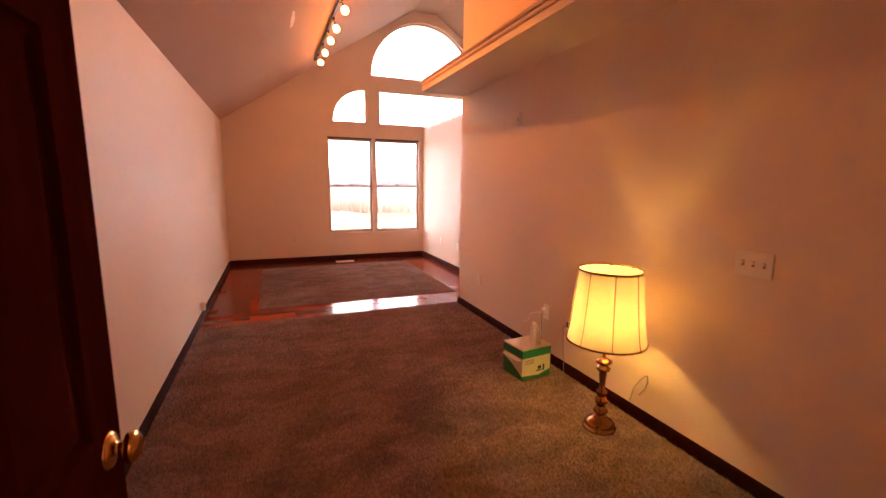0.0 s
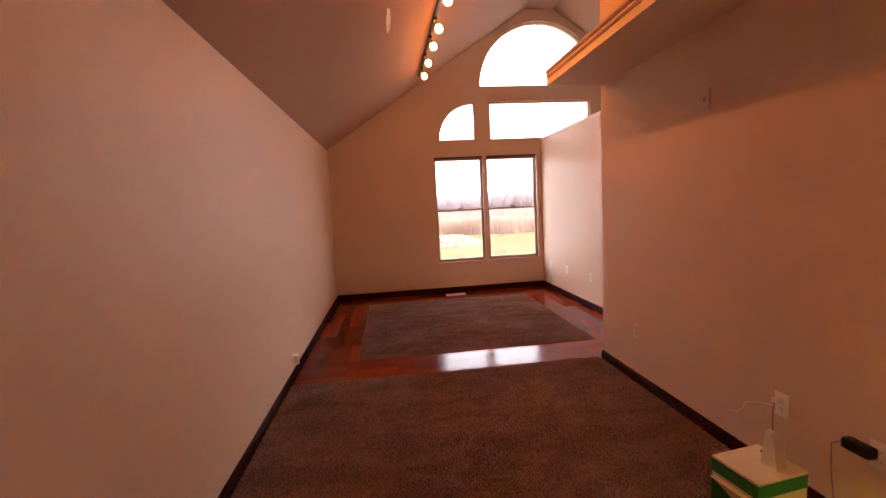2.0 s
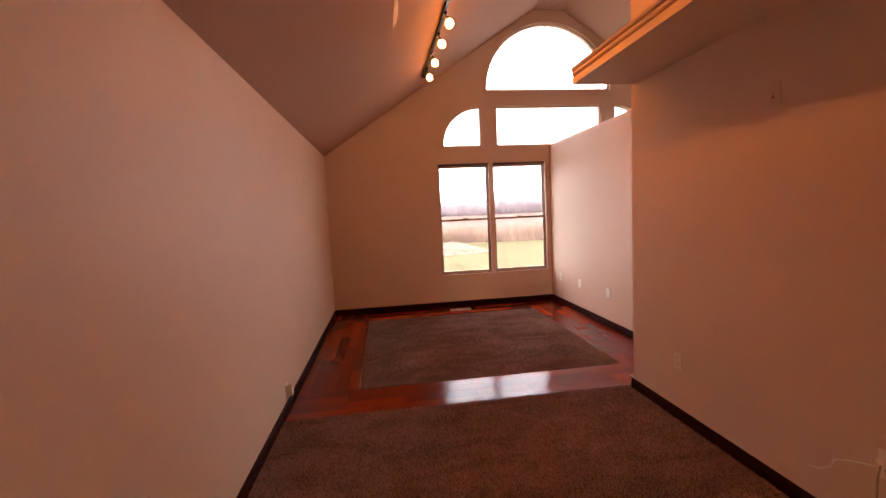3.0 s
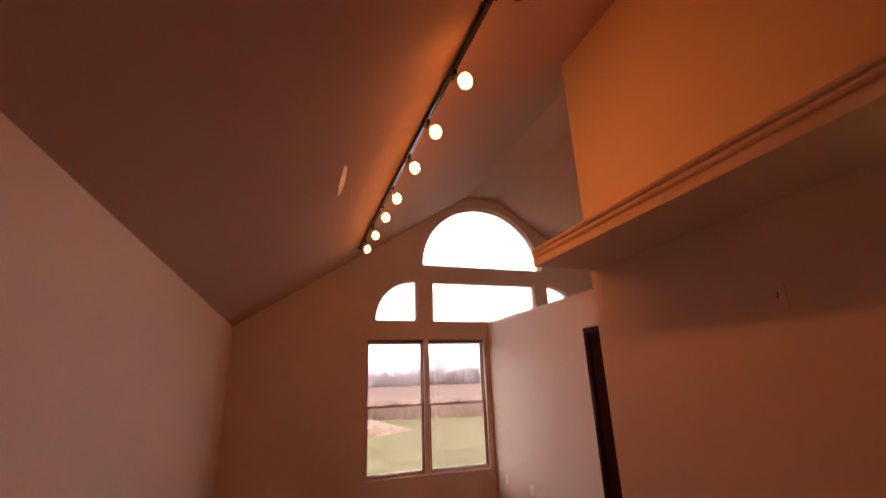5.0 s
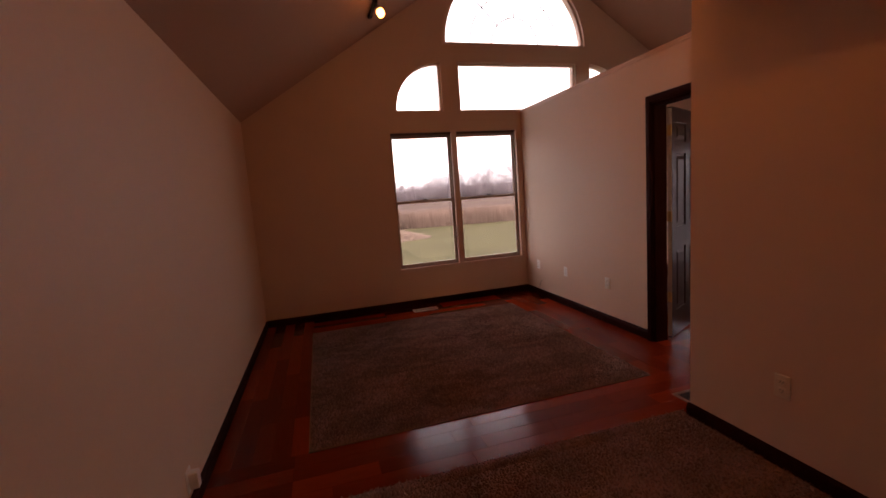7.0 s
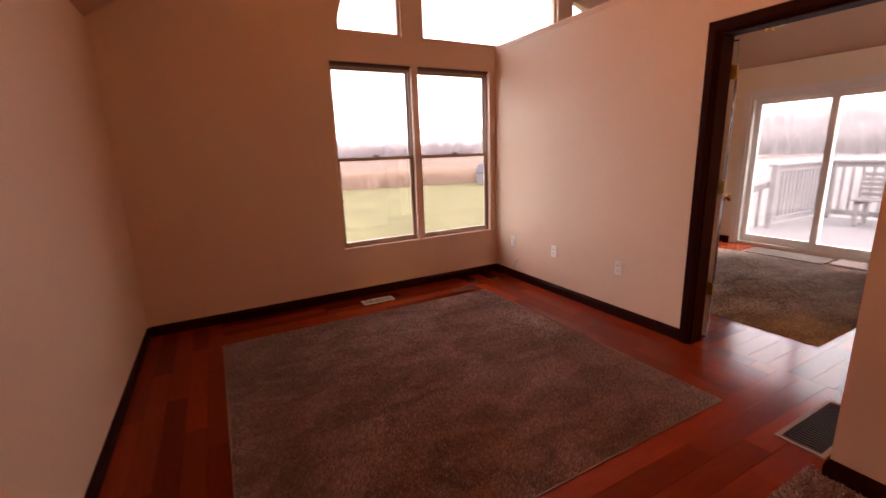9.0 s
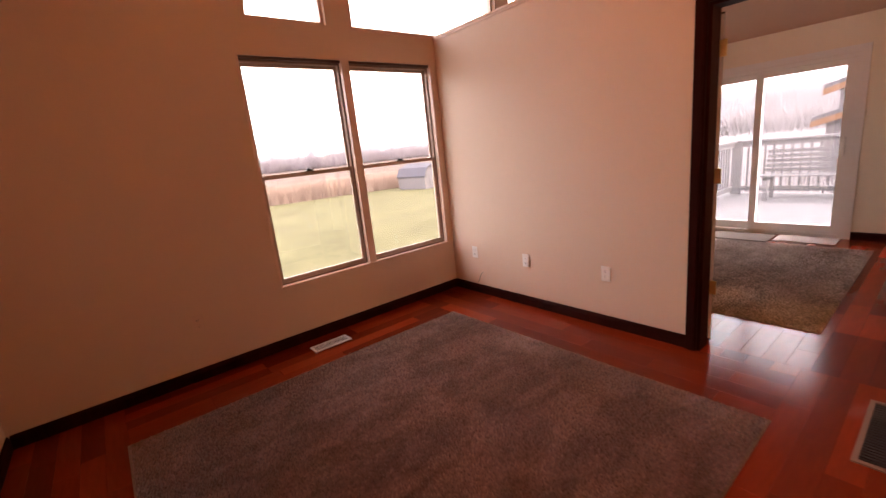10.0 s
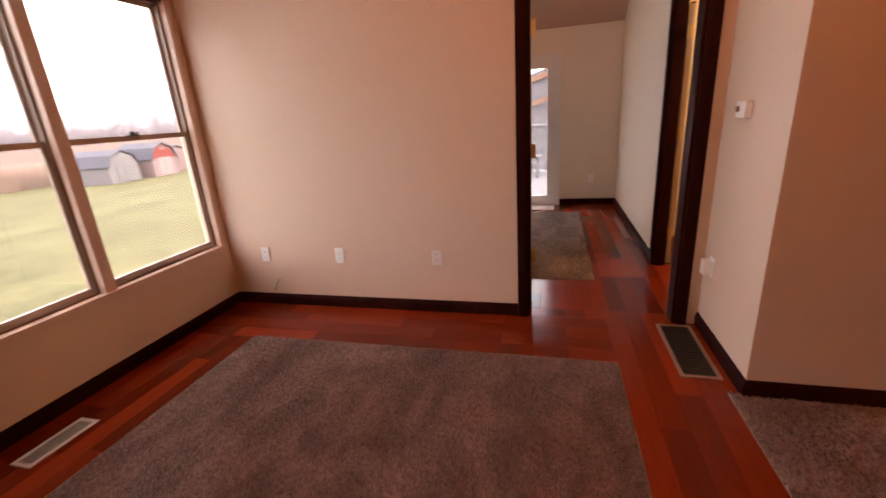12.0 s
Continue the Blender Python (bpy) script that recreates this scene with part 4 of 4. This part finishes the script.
strips("reeds", 90000, (-14, 44, 45.8, 50.5, -0.17), (0.5, 1.8), (0.012, 0.032), 3, REED, "tall dry reeds along the lawn", "reeds")
strips("reeds_beyond", 30000, (-40, 120, 60, 175, 0.0), (0.92, 1.12), (0.10, 0.25), 4, REED_TIPS, "field of dry pale reeds", "reeds")
fb = plate(bmesh.new(), [(-200, 80), (400, -22), (600, 330), (-200, 330)], [], lambda u, v, w: (u, v, GZ + 0.02 + w), 0.9)
tagged(structure("reed_field", fb, REED_FIELD, "wide field of dry reeds"), "", "")
strips("far_woods", 60000, (-60, 240, 208, 226, 0.03), (3.0, 10.0), (0.04, 0.11), 5, TWIGS, "bare winter woods beyond the field", "woods", lean=0.05)


def bare_tree(seed, height):
    rg = random.Random(seed)
    t = empty("tree", label="bare winter tree beyond the field", category="tree", group="trees")
    tr = bmesh.new()
    tube(tr, [(0, 0, -0.2), (0.1, 0.05, height * 0.25), (0.0, 0.1, height * 0.55), (0.15, 0, height * 0.8)], [0.20, 0.15, 0.09, 0.03], 6)
    part("trunk", tr, BARK, t)
    rn = np.random.RandomState(seed + 40)
    k = 1500
    u = rn.uniform(0, 1, k) ** 0.8
    zz = height * (0.12 + 0.86 * u)
    wide = height * (0.10 + 0.26 * np.sin(np.pi * np.clip(u * 0.95 + 0.05, 0, 1)) * (0.8 + 0.35 * rn.uniform(0, 1, k)))
    aa = rn.uniform(0, 2 * np.pi, k)
    rr = wide * np.sqrt(rn.uniform(0.02, 1, k))
    p0 = np.stack([rr * np.cos(aa), rr * np.sin(aa), zz], 1)
    out = np.stack([np.cos(aa) * 0.6, np.sin(aa) * 0.6, np.full(k, 1.0)], 1) + rn.normal(0, 0.35, (k, 3))
    ln = height * rn.uniform(0.05, 0.15, k)[:, None]
    side = np.stack([-np.sin(aa + rn.normal(0, 1, k)), np.cos(aa), np.zeros(k)], 1) * rn.uniform(0.010, 0.026, k)[:, None]
    vv = np.stack([p0 - side, p0 + side, p0 + out * ln], 1).reshape(-1, 3)
    me = bpy.data.meshes.new("crown")
    me.from_pydata(vv.tolist(), [], np.arange(3 * k).reshape(-1, 3).tolist())
    me.materials.append(HAZED_TWIGS)
    crown = new("crown", me)
    crown.parent = t
    crown["label"] = "bare branches and twigs"
    lb = bmesh.new()
    for i in range(14):
        z = height * rg.uniform(0.15, 0.6)
        a, ln_ = rg.uniform(0, 6.28), height * rg.uniform(0.2, 0.32)
        d = Vector((math.cos(a), math.sin(a), rg.uniform(0.7, 1.5))).normalized()
        p = Vector((0.03, 0.03, z))
        tube(lb, [p, p + d * ln_ * 0.5 + Vector((0, 0, 0.15)), p + d * ln_], [0.08, 0.05, 0.02], 3)
    part("limb", lb, BARK, t, "bare limbs")
    return t


protos = [bare_tree(i, h) for i, h in enumerate((12.5, 11.0, 14.0, 10.0))]
rg = random.Random(11)
for i in range(165):
    x = -50 + i * 1.6 + rg.uniform(-1.5, 1.5)
    y = 203 + rg.uniform(-6, 10) - 0.02 * x
    s = rg.uniform(0.70, 0.88) * (1.0 + 0.35 * (x > 55))
    m = pose(x, y, GZ, 0, 0, rg.uniform(0, 360)) @ Matrix.Scale(s, 4)
    if i < 4:
        protos[i].matrix_basis = m
    else:
        c = copy_thing(protos[i % 4], m)
        c.matrix_basis = m

# straw heap on the lawn
rgs = np.random.RandomState(8)


def heap(name, cx, cy, rad, high, count, label):
    me = bpy.data.meshes.new(name)
    vs, fs = [], []
    for i in range(count):
        a, r_ = rgs.uniform(0, 6.28), rad * math.sqrt(rgs.uniform(0, 1))
        x, y = cx + r_ * math.cos(a) * 1.6, cy + r_ * math.sin(a)
        z = GZ + high * (1 - (r_ / rad) ** 2) * rgs.uniform(0, 1)
        t, l = rgs.uniform(0, 6.28), rgs.uniform(0.15, 0.5)
        k = len(vs)
        vs += [(x, y, z), (x + l * math.cos(t), y + l * math.sin(t), z + rgs.uniform(0, 0.15)), (x + 0.03, y + 0.03, z + 0.06)]
        fs.append((k, k + 1, k + 2))
    me.from_pydata(vs, [], fs)
    me.materials.append(STRAW)
    return tagged(new(name, me), label, "brush pile", "", "stuff")


heap("brush_heap", 4.6, 33, 2.0, 0.8, 2500, "low heap of pale dry brush on the lawn")


def gambrel_shed(place, turn, wide, deep, wall_h, top_h, walls, roof, label, gable, doors):
    s = empty("shed", place, turn, label, "shed", "sheds")
    w = wide / 2
    knee, rise = 0.70 * w, wall_h + (top_h - wall_h) * 0.66
    out = [(-w, 0), (w, 0), (w, wall_h), (knee, rise), (0, top_h), (-knee, rise), (-w, wall_h)]
    part("wall", plate(bmesh.new(), out, [], lambda u, v, w_: (u, w_, v), deep), walls, s)
    part("gable", plate(bmesh.new(), [(w - 0.1, wall_h + 0.02), (knee - 0.06, rise - 0.05), (0, top_h - 0.07), (0.06 - knee, rise - 0.05), (0.1 - w, wall_h + 0.02)], [], lambda u, v, w_: (u, w_ - 0.025, v), 0.024), gable, s)
    up = out[2:]
    ro = [(u * 1.06, v + (-0.06 if i in (0, 4) else 0.03)) for i, (u, v) in enumerate(up)]
    ring = ro + [(u * 0.99, v - 0.07) for u, v in reversed(ro)]
    part("roof", plate(bmesh.new(), [(u, v + 0.08) for u, v in ring], [], lambda u, v, w_: (u, w_ - 0.12, v), deep + 0.24), roof, s)
    for side in (-1, 1):
        part("door", boxes((side * 0.32 - 0.29, side * 0.32 + 0.29, -0.03, -0.001, 0.08, min(1.5, wall_h + 0.1))), doors, s)
    part("vent", boxes((-0.16, 0.16, -0.045, -0.026, top_h - 0.42, top_h - 0.24)), SHED_WHITE, s)
    for x in (-w + 0.03, w - 0.09):
        part("trim", boxes((x, x + 0.06, -0.03, -0.001, 0, wall_h)), SHED_WHITE, s)
    return s


gambrel_shed((23.2, 34.2, GZ), 8, 2.5, 3.3, 1.10, 2.05, SHED_GREY, SHED_ROOF, "grey gambrel-roofed garden shed on the lawn", SHED_GREY, SHED_GREY)
gambrel_shed((26.3, 34.0, GZ), 4, 2.3, 3.0, 1.25, 2.30, SHED_PINK, SHED_ROOF, "small pink-sided shed with a faded red gable on the lawn", SHED_RED, SHED_WHITE)
gambrel_shed((28.9, 35.4, GZ), -6, 1.9, 2.4, 1.15, 1.95, SHED_PINK, SHED_ROOF, "small faded pink shed beside the red-gabled one", SHED_PINK, SHED_PINK)

# deck
DZ = -0.10
deck = empty("deck", (0, 0, 0), 0, "weathered grey wooden deck outside the sliding door", "deck", kind="structure")
part("deck_frame", boxes((XE + 0.14, 10.80, 1.5, 8.35, DZ - 0.25, DZ - 0.03)), RAIL, deck)


def railing(p, q, z0_, top, label):
    r_ = empty("deck_railing", (0, 0, 0), 0, label, "railing", "deck railings")
    p, q = Vector(p), Vector(q)
    d = q - p
    ln = d.length
    turn = math.degrees(math.atan2(d.y, d.x))
    r_.matrix_basis = pose(p.x, p.y, 0, 0, 0, turn)
    part("top_rail", boxes((-0.05, ln + 0.05, -0.075, 0.075, top - 0.04, top), bevel=0.004), RAIL, r_)
    part("upper_rail", boxes((0, ln, -0.02, 0.02, top - 0.13, top - 0.042)), RAIL, r_)
    part("lower_rail", boxes((0, ln, -0.02, 0.02, z0_ + 0.08, z0_ + 0.17)), RAIL, r_)
    k = max(2, round(ln / 1.8) + 1)
    for i in range(k):
        x = ln * i / (k - 1)
        part("post", boxes((x - 0.045, x + 0.045, -0.066, 0.022, z0_ - 0.2, top - 0.041)), RAIL, r_)
    m_ = int(ln / 0.14)
    for i in range(1, m_):
        x = ln * i / m_
        part("baluster", boxes((x - 0.019, x + 0.019, 0.022, 0.058, z0_ + 0.06, top - 0.045)), RAIL, r_)
    return r_


railing((8.7, 8.2), (10.68, 8.2), DZ, 1.0, "weathered wooden railing on the deck's north side")
railing((10.70, 8.1), (10.70, 1.6), DZ, 1.0, "weathered wooden railing along the deck's far side")
st = empty("deck_stair_railing", (8.7, 8.25, 0), 0, "weathered wooden stair railing going down from the deck", "railing")
bm = bmesh.new()
plate(bm, [(0, 0.62), (2.6, -0.55), (2.6, -0.47), (0, 0.70)], [], lambda u, v, w: (-0.06 + w, u, v), 0.12)
part("top_rail", bm, RAIL, st)
for i in range(14):
    y = 0.12 + i * 0.18
    part("baluster", boxes((-0.02, 0.02, y - 0.02, y + 0.02, DZ - 0.2 - 0.45 * y, 0.62 - 0.45 * y)), RAIL, st)
part("post", boxes((-0.05, 0.05, 2.5, 2.6, GZ, -0.5)), RAIL, st)

bench = empty("bench", (10.0, 6.85, DZ), 0, "weathered slatted wooden bench on the deck", "bench")
for y in (-0.58, 0.58):
    part("leg", boxes((-0.16, -0.10, y - 0.03, y + 0.03, 0, 0.44), (0.26, 0.32, y - 0.03, y + 0.03, 0, 0.44), (-0.16, 0.32, y - 0.03, y + 0.03, 0.38, 0.44)), RAIL, bench)
    part("back_post", plate(bmesh.new(), [(0.26, 0.44), (0.32, 0.44), (0.42, 0.92), (0.36, 0.92)], [], lambda u, v, w, y=y: (u, y - 0.02 + w, v), 0.04), RAIL, bench)
for i in range(5):
    x = -0.15 + i * 0.095
    part("seat_slat", boxes((x, x + 0.075, -0.68, 0.68, 0.441, 0.465)), DECK, bench)
for i in range(5):
    z = 0.50 + i * 0.085
    x = 0.27 + (z - 0.44) * 0.2
    part("back_slat", boxes((x - 0.03, x - 0.008, -0.68, 0.68, z, z + 0.062)), DECK, bench)

# the house's own wing, with orange eave boards
hs = empty("house_wing", (0, 0, 0), 0, "dark-sided house wing with orange eave boards beyond the deck", "house")
part("wall", plate(bmesh.new(), [(-6, GZ), (8.3, GZ), (8.3, 1.0), (1, 3.4), (-6, 1.2)], [], lambda u, v, w: (20.2 + w, u, v), 8), SIDING, hs)
for (ya, za, yb, zb) in ((8.68, 0.89, 1.5, 3.0), (8.42, 1.93, 1.5, 4.0)):
    part("eave_board", plate(bmesh.new(), [(yb, zb), (ya, za), (ya, za + 0.20), (yb, zb + 0.20)], [], lambda u, v, w: (19.9 + w, u, v), 0.1), ORANGE, hs, "orange-stained eave board")
    part("roof", plate(bmesh.new(), [(yb, zb + 0.201), (ya, za + 0.201), (ya, za + 0.34), (yb, zb + 0.34)], [], lambda u, v, w: (20.0 + w, u, v), 9.0), SHED_ROOF, hs)
part("gable", plate(bmesh.new(), [(1.5, 3.2), (8.0, 1.25), (8.0, 2.05), (1.5, 4.0)], [], lambda u, v, w: (20.1 + w, u, v), 8), SIDING, hs)
for i in range(3):
    part("window", boxes((20.12, 20.16, 6.8 - i * 2.2, 7.8 - i * 2.2, -0.7, 0.6)), SLOT, hs, "dark window")
strips("deck_side_woods", 130000, (85, 115, -20, 66, -0.2), (1.5, 11.5), (0.012, 0.036), 6, BRUSH, "bare winter woods beside the deck", "woods", lean=0.30)
strips("deck_side_thicket", 60000, (78, 90, -20, 66, -0.2), (2.0, 6.0), (0.03, 0.09), 16, BRUSH, "low bare thicket beside the deck", "woods", lean=0.3)
# added low brush; its pale colour stands for the haze behind the railing
strips("brush_field", 70000, (14, 80, -22, 12, 0.6), (0.3, 1.3), (0.012, 0.04), 17, BRUSH, "low dry brush beyond the deck, paled for haze", "brush")

# ---- carpets ----


def pile(name, x0_, x1_, y0_, y1_, z0_, height, spacing, material_, seed, label, kind="structure", category=""):
    """A slab with thousands of tufts on top, in one mesh."""
    rg_ = np.random.RandomState(seed)
    nx, ny = int((x1_ - x0_) / spacing), int((y1_ - y0_) / spacing)
    gx, gy = np.meshgrid(np.arange(nx), np.arange(ny))
    c = nx * ny
    x = x0_ + (gx.ravel() + 0.5 + rg_.uniform(-0.45, 0.45, c)) * (x1_ - x0_) / nx
    y = y0_ + (gy.ravel() + 0.5 + rg_.uniform(-0.45, 0.45, c)) * (y1_ - y0_) / ny
    # tufts lie over in broad swathes
    ph = np.sin(x * 5.1 + 1.3 * np.sin(y * 3.7)) + np.sin(y * 6.3 + 2.0 * np.sin(x * 2.9 + 1))
    a = rg_.uniform(0, 2 * math.pi, c)
    r_ = spacing * rg_.uniform(0.45, 0.7, c)
    h = height * rg_.uniform(0.7, 1.2, c)
    lx = rg_.normal(0, 0.4, c) * height + 0.18 * height * ph
    ly = rg_.normal(0, 0.4, c) * height + 0.14 * height * ph
    v = np.empty((c, 4, 3))
    for k in range(3):
        v[:, k, 0] = x + r_ * np.cos(a + k * 2.094)
        v[:, k, 1] = y + r_ * np.sin(a + k * 2.094)
        v[:, k, 2] = z0_
    v[:, 3, 0], v[:, 3, 1], v[:, 3, 2] = x + lx, y + ly, z0_ + h
    base = np.arange(c)[:, None] * 4
    f = np.concatenate([base + np.array(t) for t in ((0, 1, 3), (1, 2, 3), (2, 0, 3))]).reshape(-1, 3)
    slab = [(x0_, y0_, -0.0175), (x1_, y0_, -0.0175), (x1_, y1_, -0.0175), (x0_, y1_, -0.0175), (x0_, y0_, z0_), (x1_, y0_, z0_), (x1_, y1_, z0_), (x0_, y1_, z0_)]
    verts = np.concatenate([v.reshape(-1, 3), np.array(slab)])
    s = 4 * c
    quads = [(s, s + 3, s + 2, s + 1), (s + 4, s + 5, s + 6, s + 7)] + [(s + i, s + (i + 1) % 4, s + 4 + (i + 1) % 4, s + 4 + i) for i in range(4)]
    me = bpy.data.meshes.new(name)
    me.vertices.add(len(verts))
    me.vertices.foreach_set("co", verts.ravel())
    loops = np.concatenate([f.ravel(), np.array(quads).ravel()])
    me.loops.add(len(loops))
    me.loops.foreach_set("vertex_index", loops.astype(np.int32))
    starts = np.concatenate([np.arange(len(f)) * 3, len(f) * 3 + np.arange(6) * 4])
    me.polygons.add(len(starts))
    me.polygons.foreach_set("loop_start", starts.astype(np.int32))
    me.update(calc_edges=True)
    me.validate()
    me.materials.append(material_)
    return tagged(new(name, me), label, category, "", kind)


YB = 5.125        # where carpet meets boards
pile("carpet", XW, XI, YS - 0.12, 5.05, 0.004, 0.014, 0.0125, CARPET, 21, "brown taupe cut-pile carpet")
pile("carpet_strip", XW, XI, 5.05, YB, 0.004, 0.014, 0.0125, CARPET, 22, "brown taupe carpet edge")
pile("carpet_hall", XW, XI, -1.8, YS - 0.12, 0.004, 0.010, 0.03, CARPET, 24, "brown taupe hall carpet")
RUG = (0.137, 2.530, 5.597, 7.908)
pile("carpet_inset", *RUG, 0.004, 0.013, 0.0110, CARPET, 23, "brown taupe carpet inset framed by red boards")
pile("rug", 3.735, 6.14, 5.61, 8.0, 0.006, 0.009, 0.0145, CARPET_B, 25, "olive taupe bound carpet on the boards of the next room", "", "rug")
bind = bmesh.new()
plate(bind, rect(RUG[0] - 0.008, RUG[1] + 0.008, RUG[2] - 0.008, RUG[3] + 0.008), [rect(RUG[0] + 0.001, RUG[1] - 0.001, RUG[2] + 0.001, RUG[3] - 0.001)], lambda u, v, w: (u, v, 0.0005 + w), 0.006)
structure("trim", bind, BINDING, "pale edge of the carpet inset")
dm = tagged(part("door_mat", boxes((6.17, 6.56, 6.50, 7.35, 0.001, 0.010), bevel=0.003), MAT_TAUPE), "taupe door mat before the sliding door", "mat")
dm2 = tagged(part("door_mat", boxes((6.27, 6.60, 5.92, 6.47, 0.001, 0.009), bevel=0.003), MAT_WHITE), "pale door mat before the sliding door", "mat")

fr = np.random.RandomState(31)
fv = []
for i in range(420):
    y = fr.uniform(RUG[2], RUG[3])
    x = RUG[1] + fr.uniform(-0.004, 0.007)
    if i > 280:
        x, y = fr.uniform(RUG[0], RUG[1]), RUG[3] + fr.uniform(-0.004, 0.006)
    a = fr.uniform(0, 6.28)
    fv += [(x, y, 0.004), (x + 0.004 * math.cos(a), y + 0.006 * math.sin(a), 0.004), (x + fr.uniform(-0.006, 0.006), y + fr.uniform(-0.006, 0.006), fr.uniform(0.010, 0.017))]
fme = bpy.data.meshes.new("carpet_fringe")
fme.from_pydata(fv, [], [(3 * i, 3 * i + 1, 3 * i + 2) for i in range(420)])
fme.materials.append(FRINGE)
tagged(new("carpet_fringe", fme), "pale frayed backing along the cut carpet edge", "carpet edge", "", "stuff")

# ---- floorboards, one by one ----
floor_top = empty("wood_floor", (0, 0, 0), 0, "glossy red cherry floorboards", "floor", kind="structure")
board_meshes = {}


def board(x0_, x1_, y0_, y1_, along):
    sx, sy = round(x1_ - x0_, 3), round(y1_ - y0_, 3)
    key = (sx, sy, along)
    if key not in board_meshes:
        g_ = 0.0003
        bm_ = bmesh.new()
        lo_ = [bm_.verts.new((x, y, z)) for z in (-0.0179, -0.0005) for x, y in ((g_, g_), (sx - g_, g_), (sx - g_, sy - g_), (g_, sy - g_))]
        hi = [bm_.verts.new((x, y, 0.0)) for x, y in ((g_ + 0.0005, g_ + 0.0005), (sx - g_ - 0.0005, g_ + 0.0005), (sx - g_ - 0.0005, sy - g_ - 0.0005), (g_ + 0.0005, sy - g_ - 0.0005))]
        for i in range(4):
            j = (i + 1) % 4
            bm_.faces.new((lo_[i], lo_[j], lo_[4 + j], lo_[4 + i]))
            bm_.faces.new((lo_[4 + i], lo_[4 + j], hi[j], hi[i]))
        bm_.faces.new(hi)
        board_meshes[key] = mesh_of(bm_, WOOD if along == "x" else WOOD_Y, "board")
    ob = new("board", board_meshes[key])
    ob.parent = floor_top
    ob.location = (x0_, y0_, 0)
    return ob


def boards(x0_, x1_, y0_, y1_, along, rg_, width=0.118):
    """Fill an area with boards that run along x or y, their joints staggered."""
    a0, a1, b0, b1 = (x0_, x1_, y0_, y1_) if along == "x" else (y0_, y1_, x0_, x1_)
    rows_ = max(1, round((b1 - b0) / width))
    w = (b1 - b0) / rows_
    for r_ in range(rows_):
        s = a0
        first = rg_.choice((0.25, 0.45, 0.65, 0.85))
        while s < a1 - 1e-4:
            ln = first if first else rg_.choice((0.45, 0.6, 0.75, 0.9, 1.1))
            first = 0
            t_ = s + ln
            if a1 - t_ < 0.2:
                t_ = a1
            u0, u1 = b0 + r_ * w, b0 + (r_ + 1) * w
            board(*((s, t_, u0, u1) if along == "x" else (u0, u1, s, t_)), along)
            s = t_


rb = random.Random(5)
boards(XW, XH + 0.12, YB, RUG[2], "x", rb)
boards(XI, XH + 0.12, YC, YB, "x", rb)
boards(XW, RUG[0], RUG[2], YN, "y", rb)
boards(RUG[1], XH, RUG[2], YN, "y", rb)
boards(RUG[0], RUG[1], RUG[3], YN, "x", rb)
boards(XH, XH + 0.12, RUG[2], 6.105, "x", rb)
boards(XH + 0.12, XE, YC + 0.035, 8.0, "x", rb)
boards(3.30, 4.14, YC - 0.12, YC + 0.035, "x", rb)
boards(XH + 0.12, XE, 8.0, YN, "x", rb)

# deck boards
for i in range(28):
    x = XE + 0.15 + i * 0.147
    o = part("deck_board", boxes((x, x + 0.14, 1.5, 8.35, DZ - 0.029, DZ)), DECK, deck)
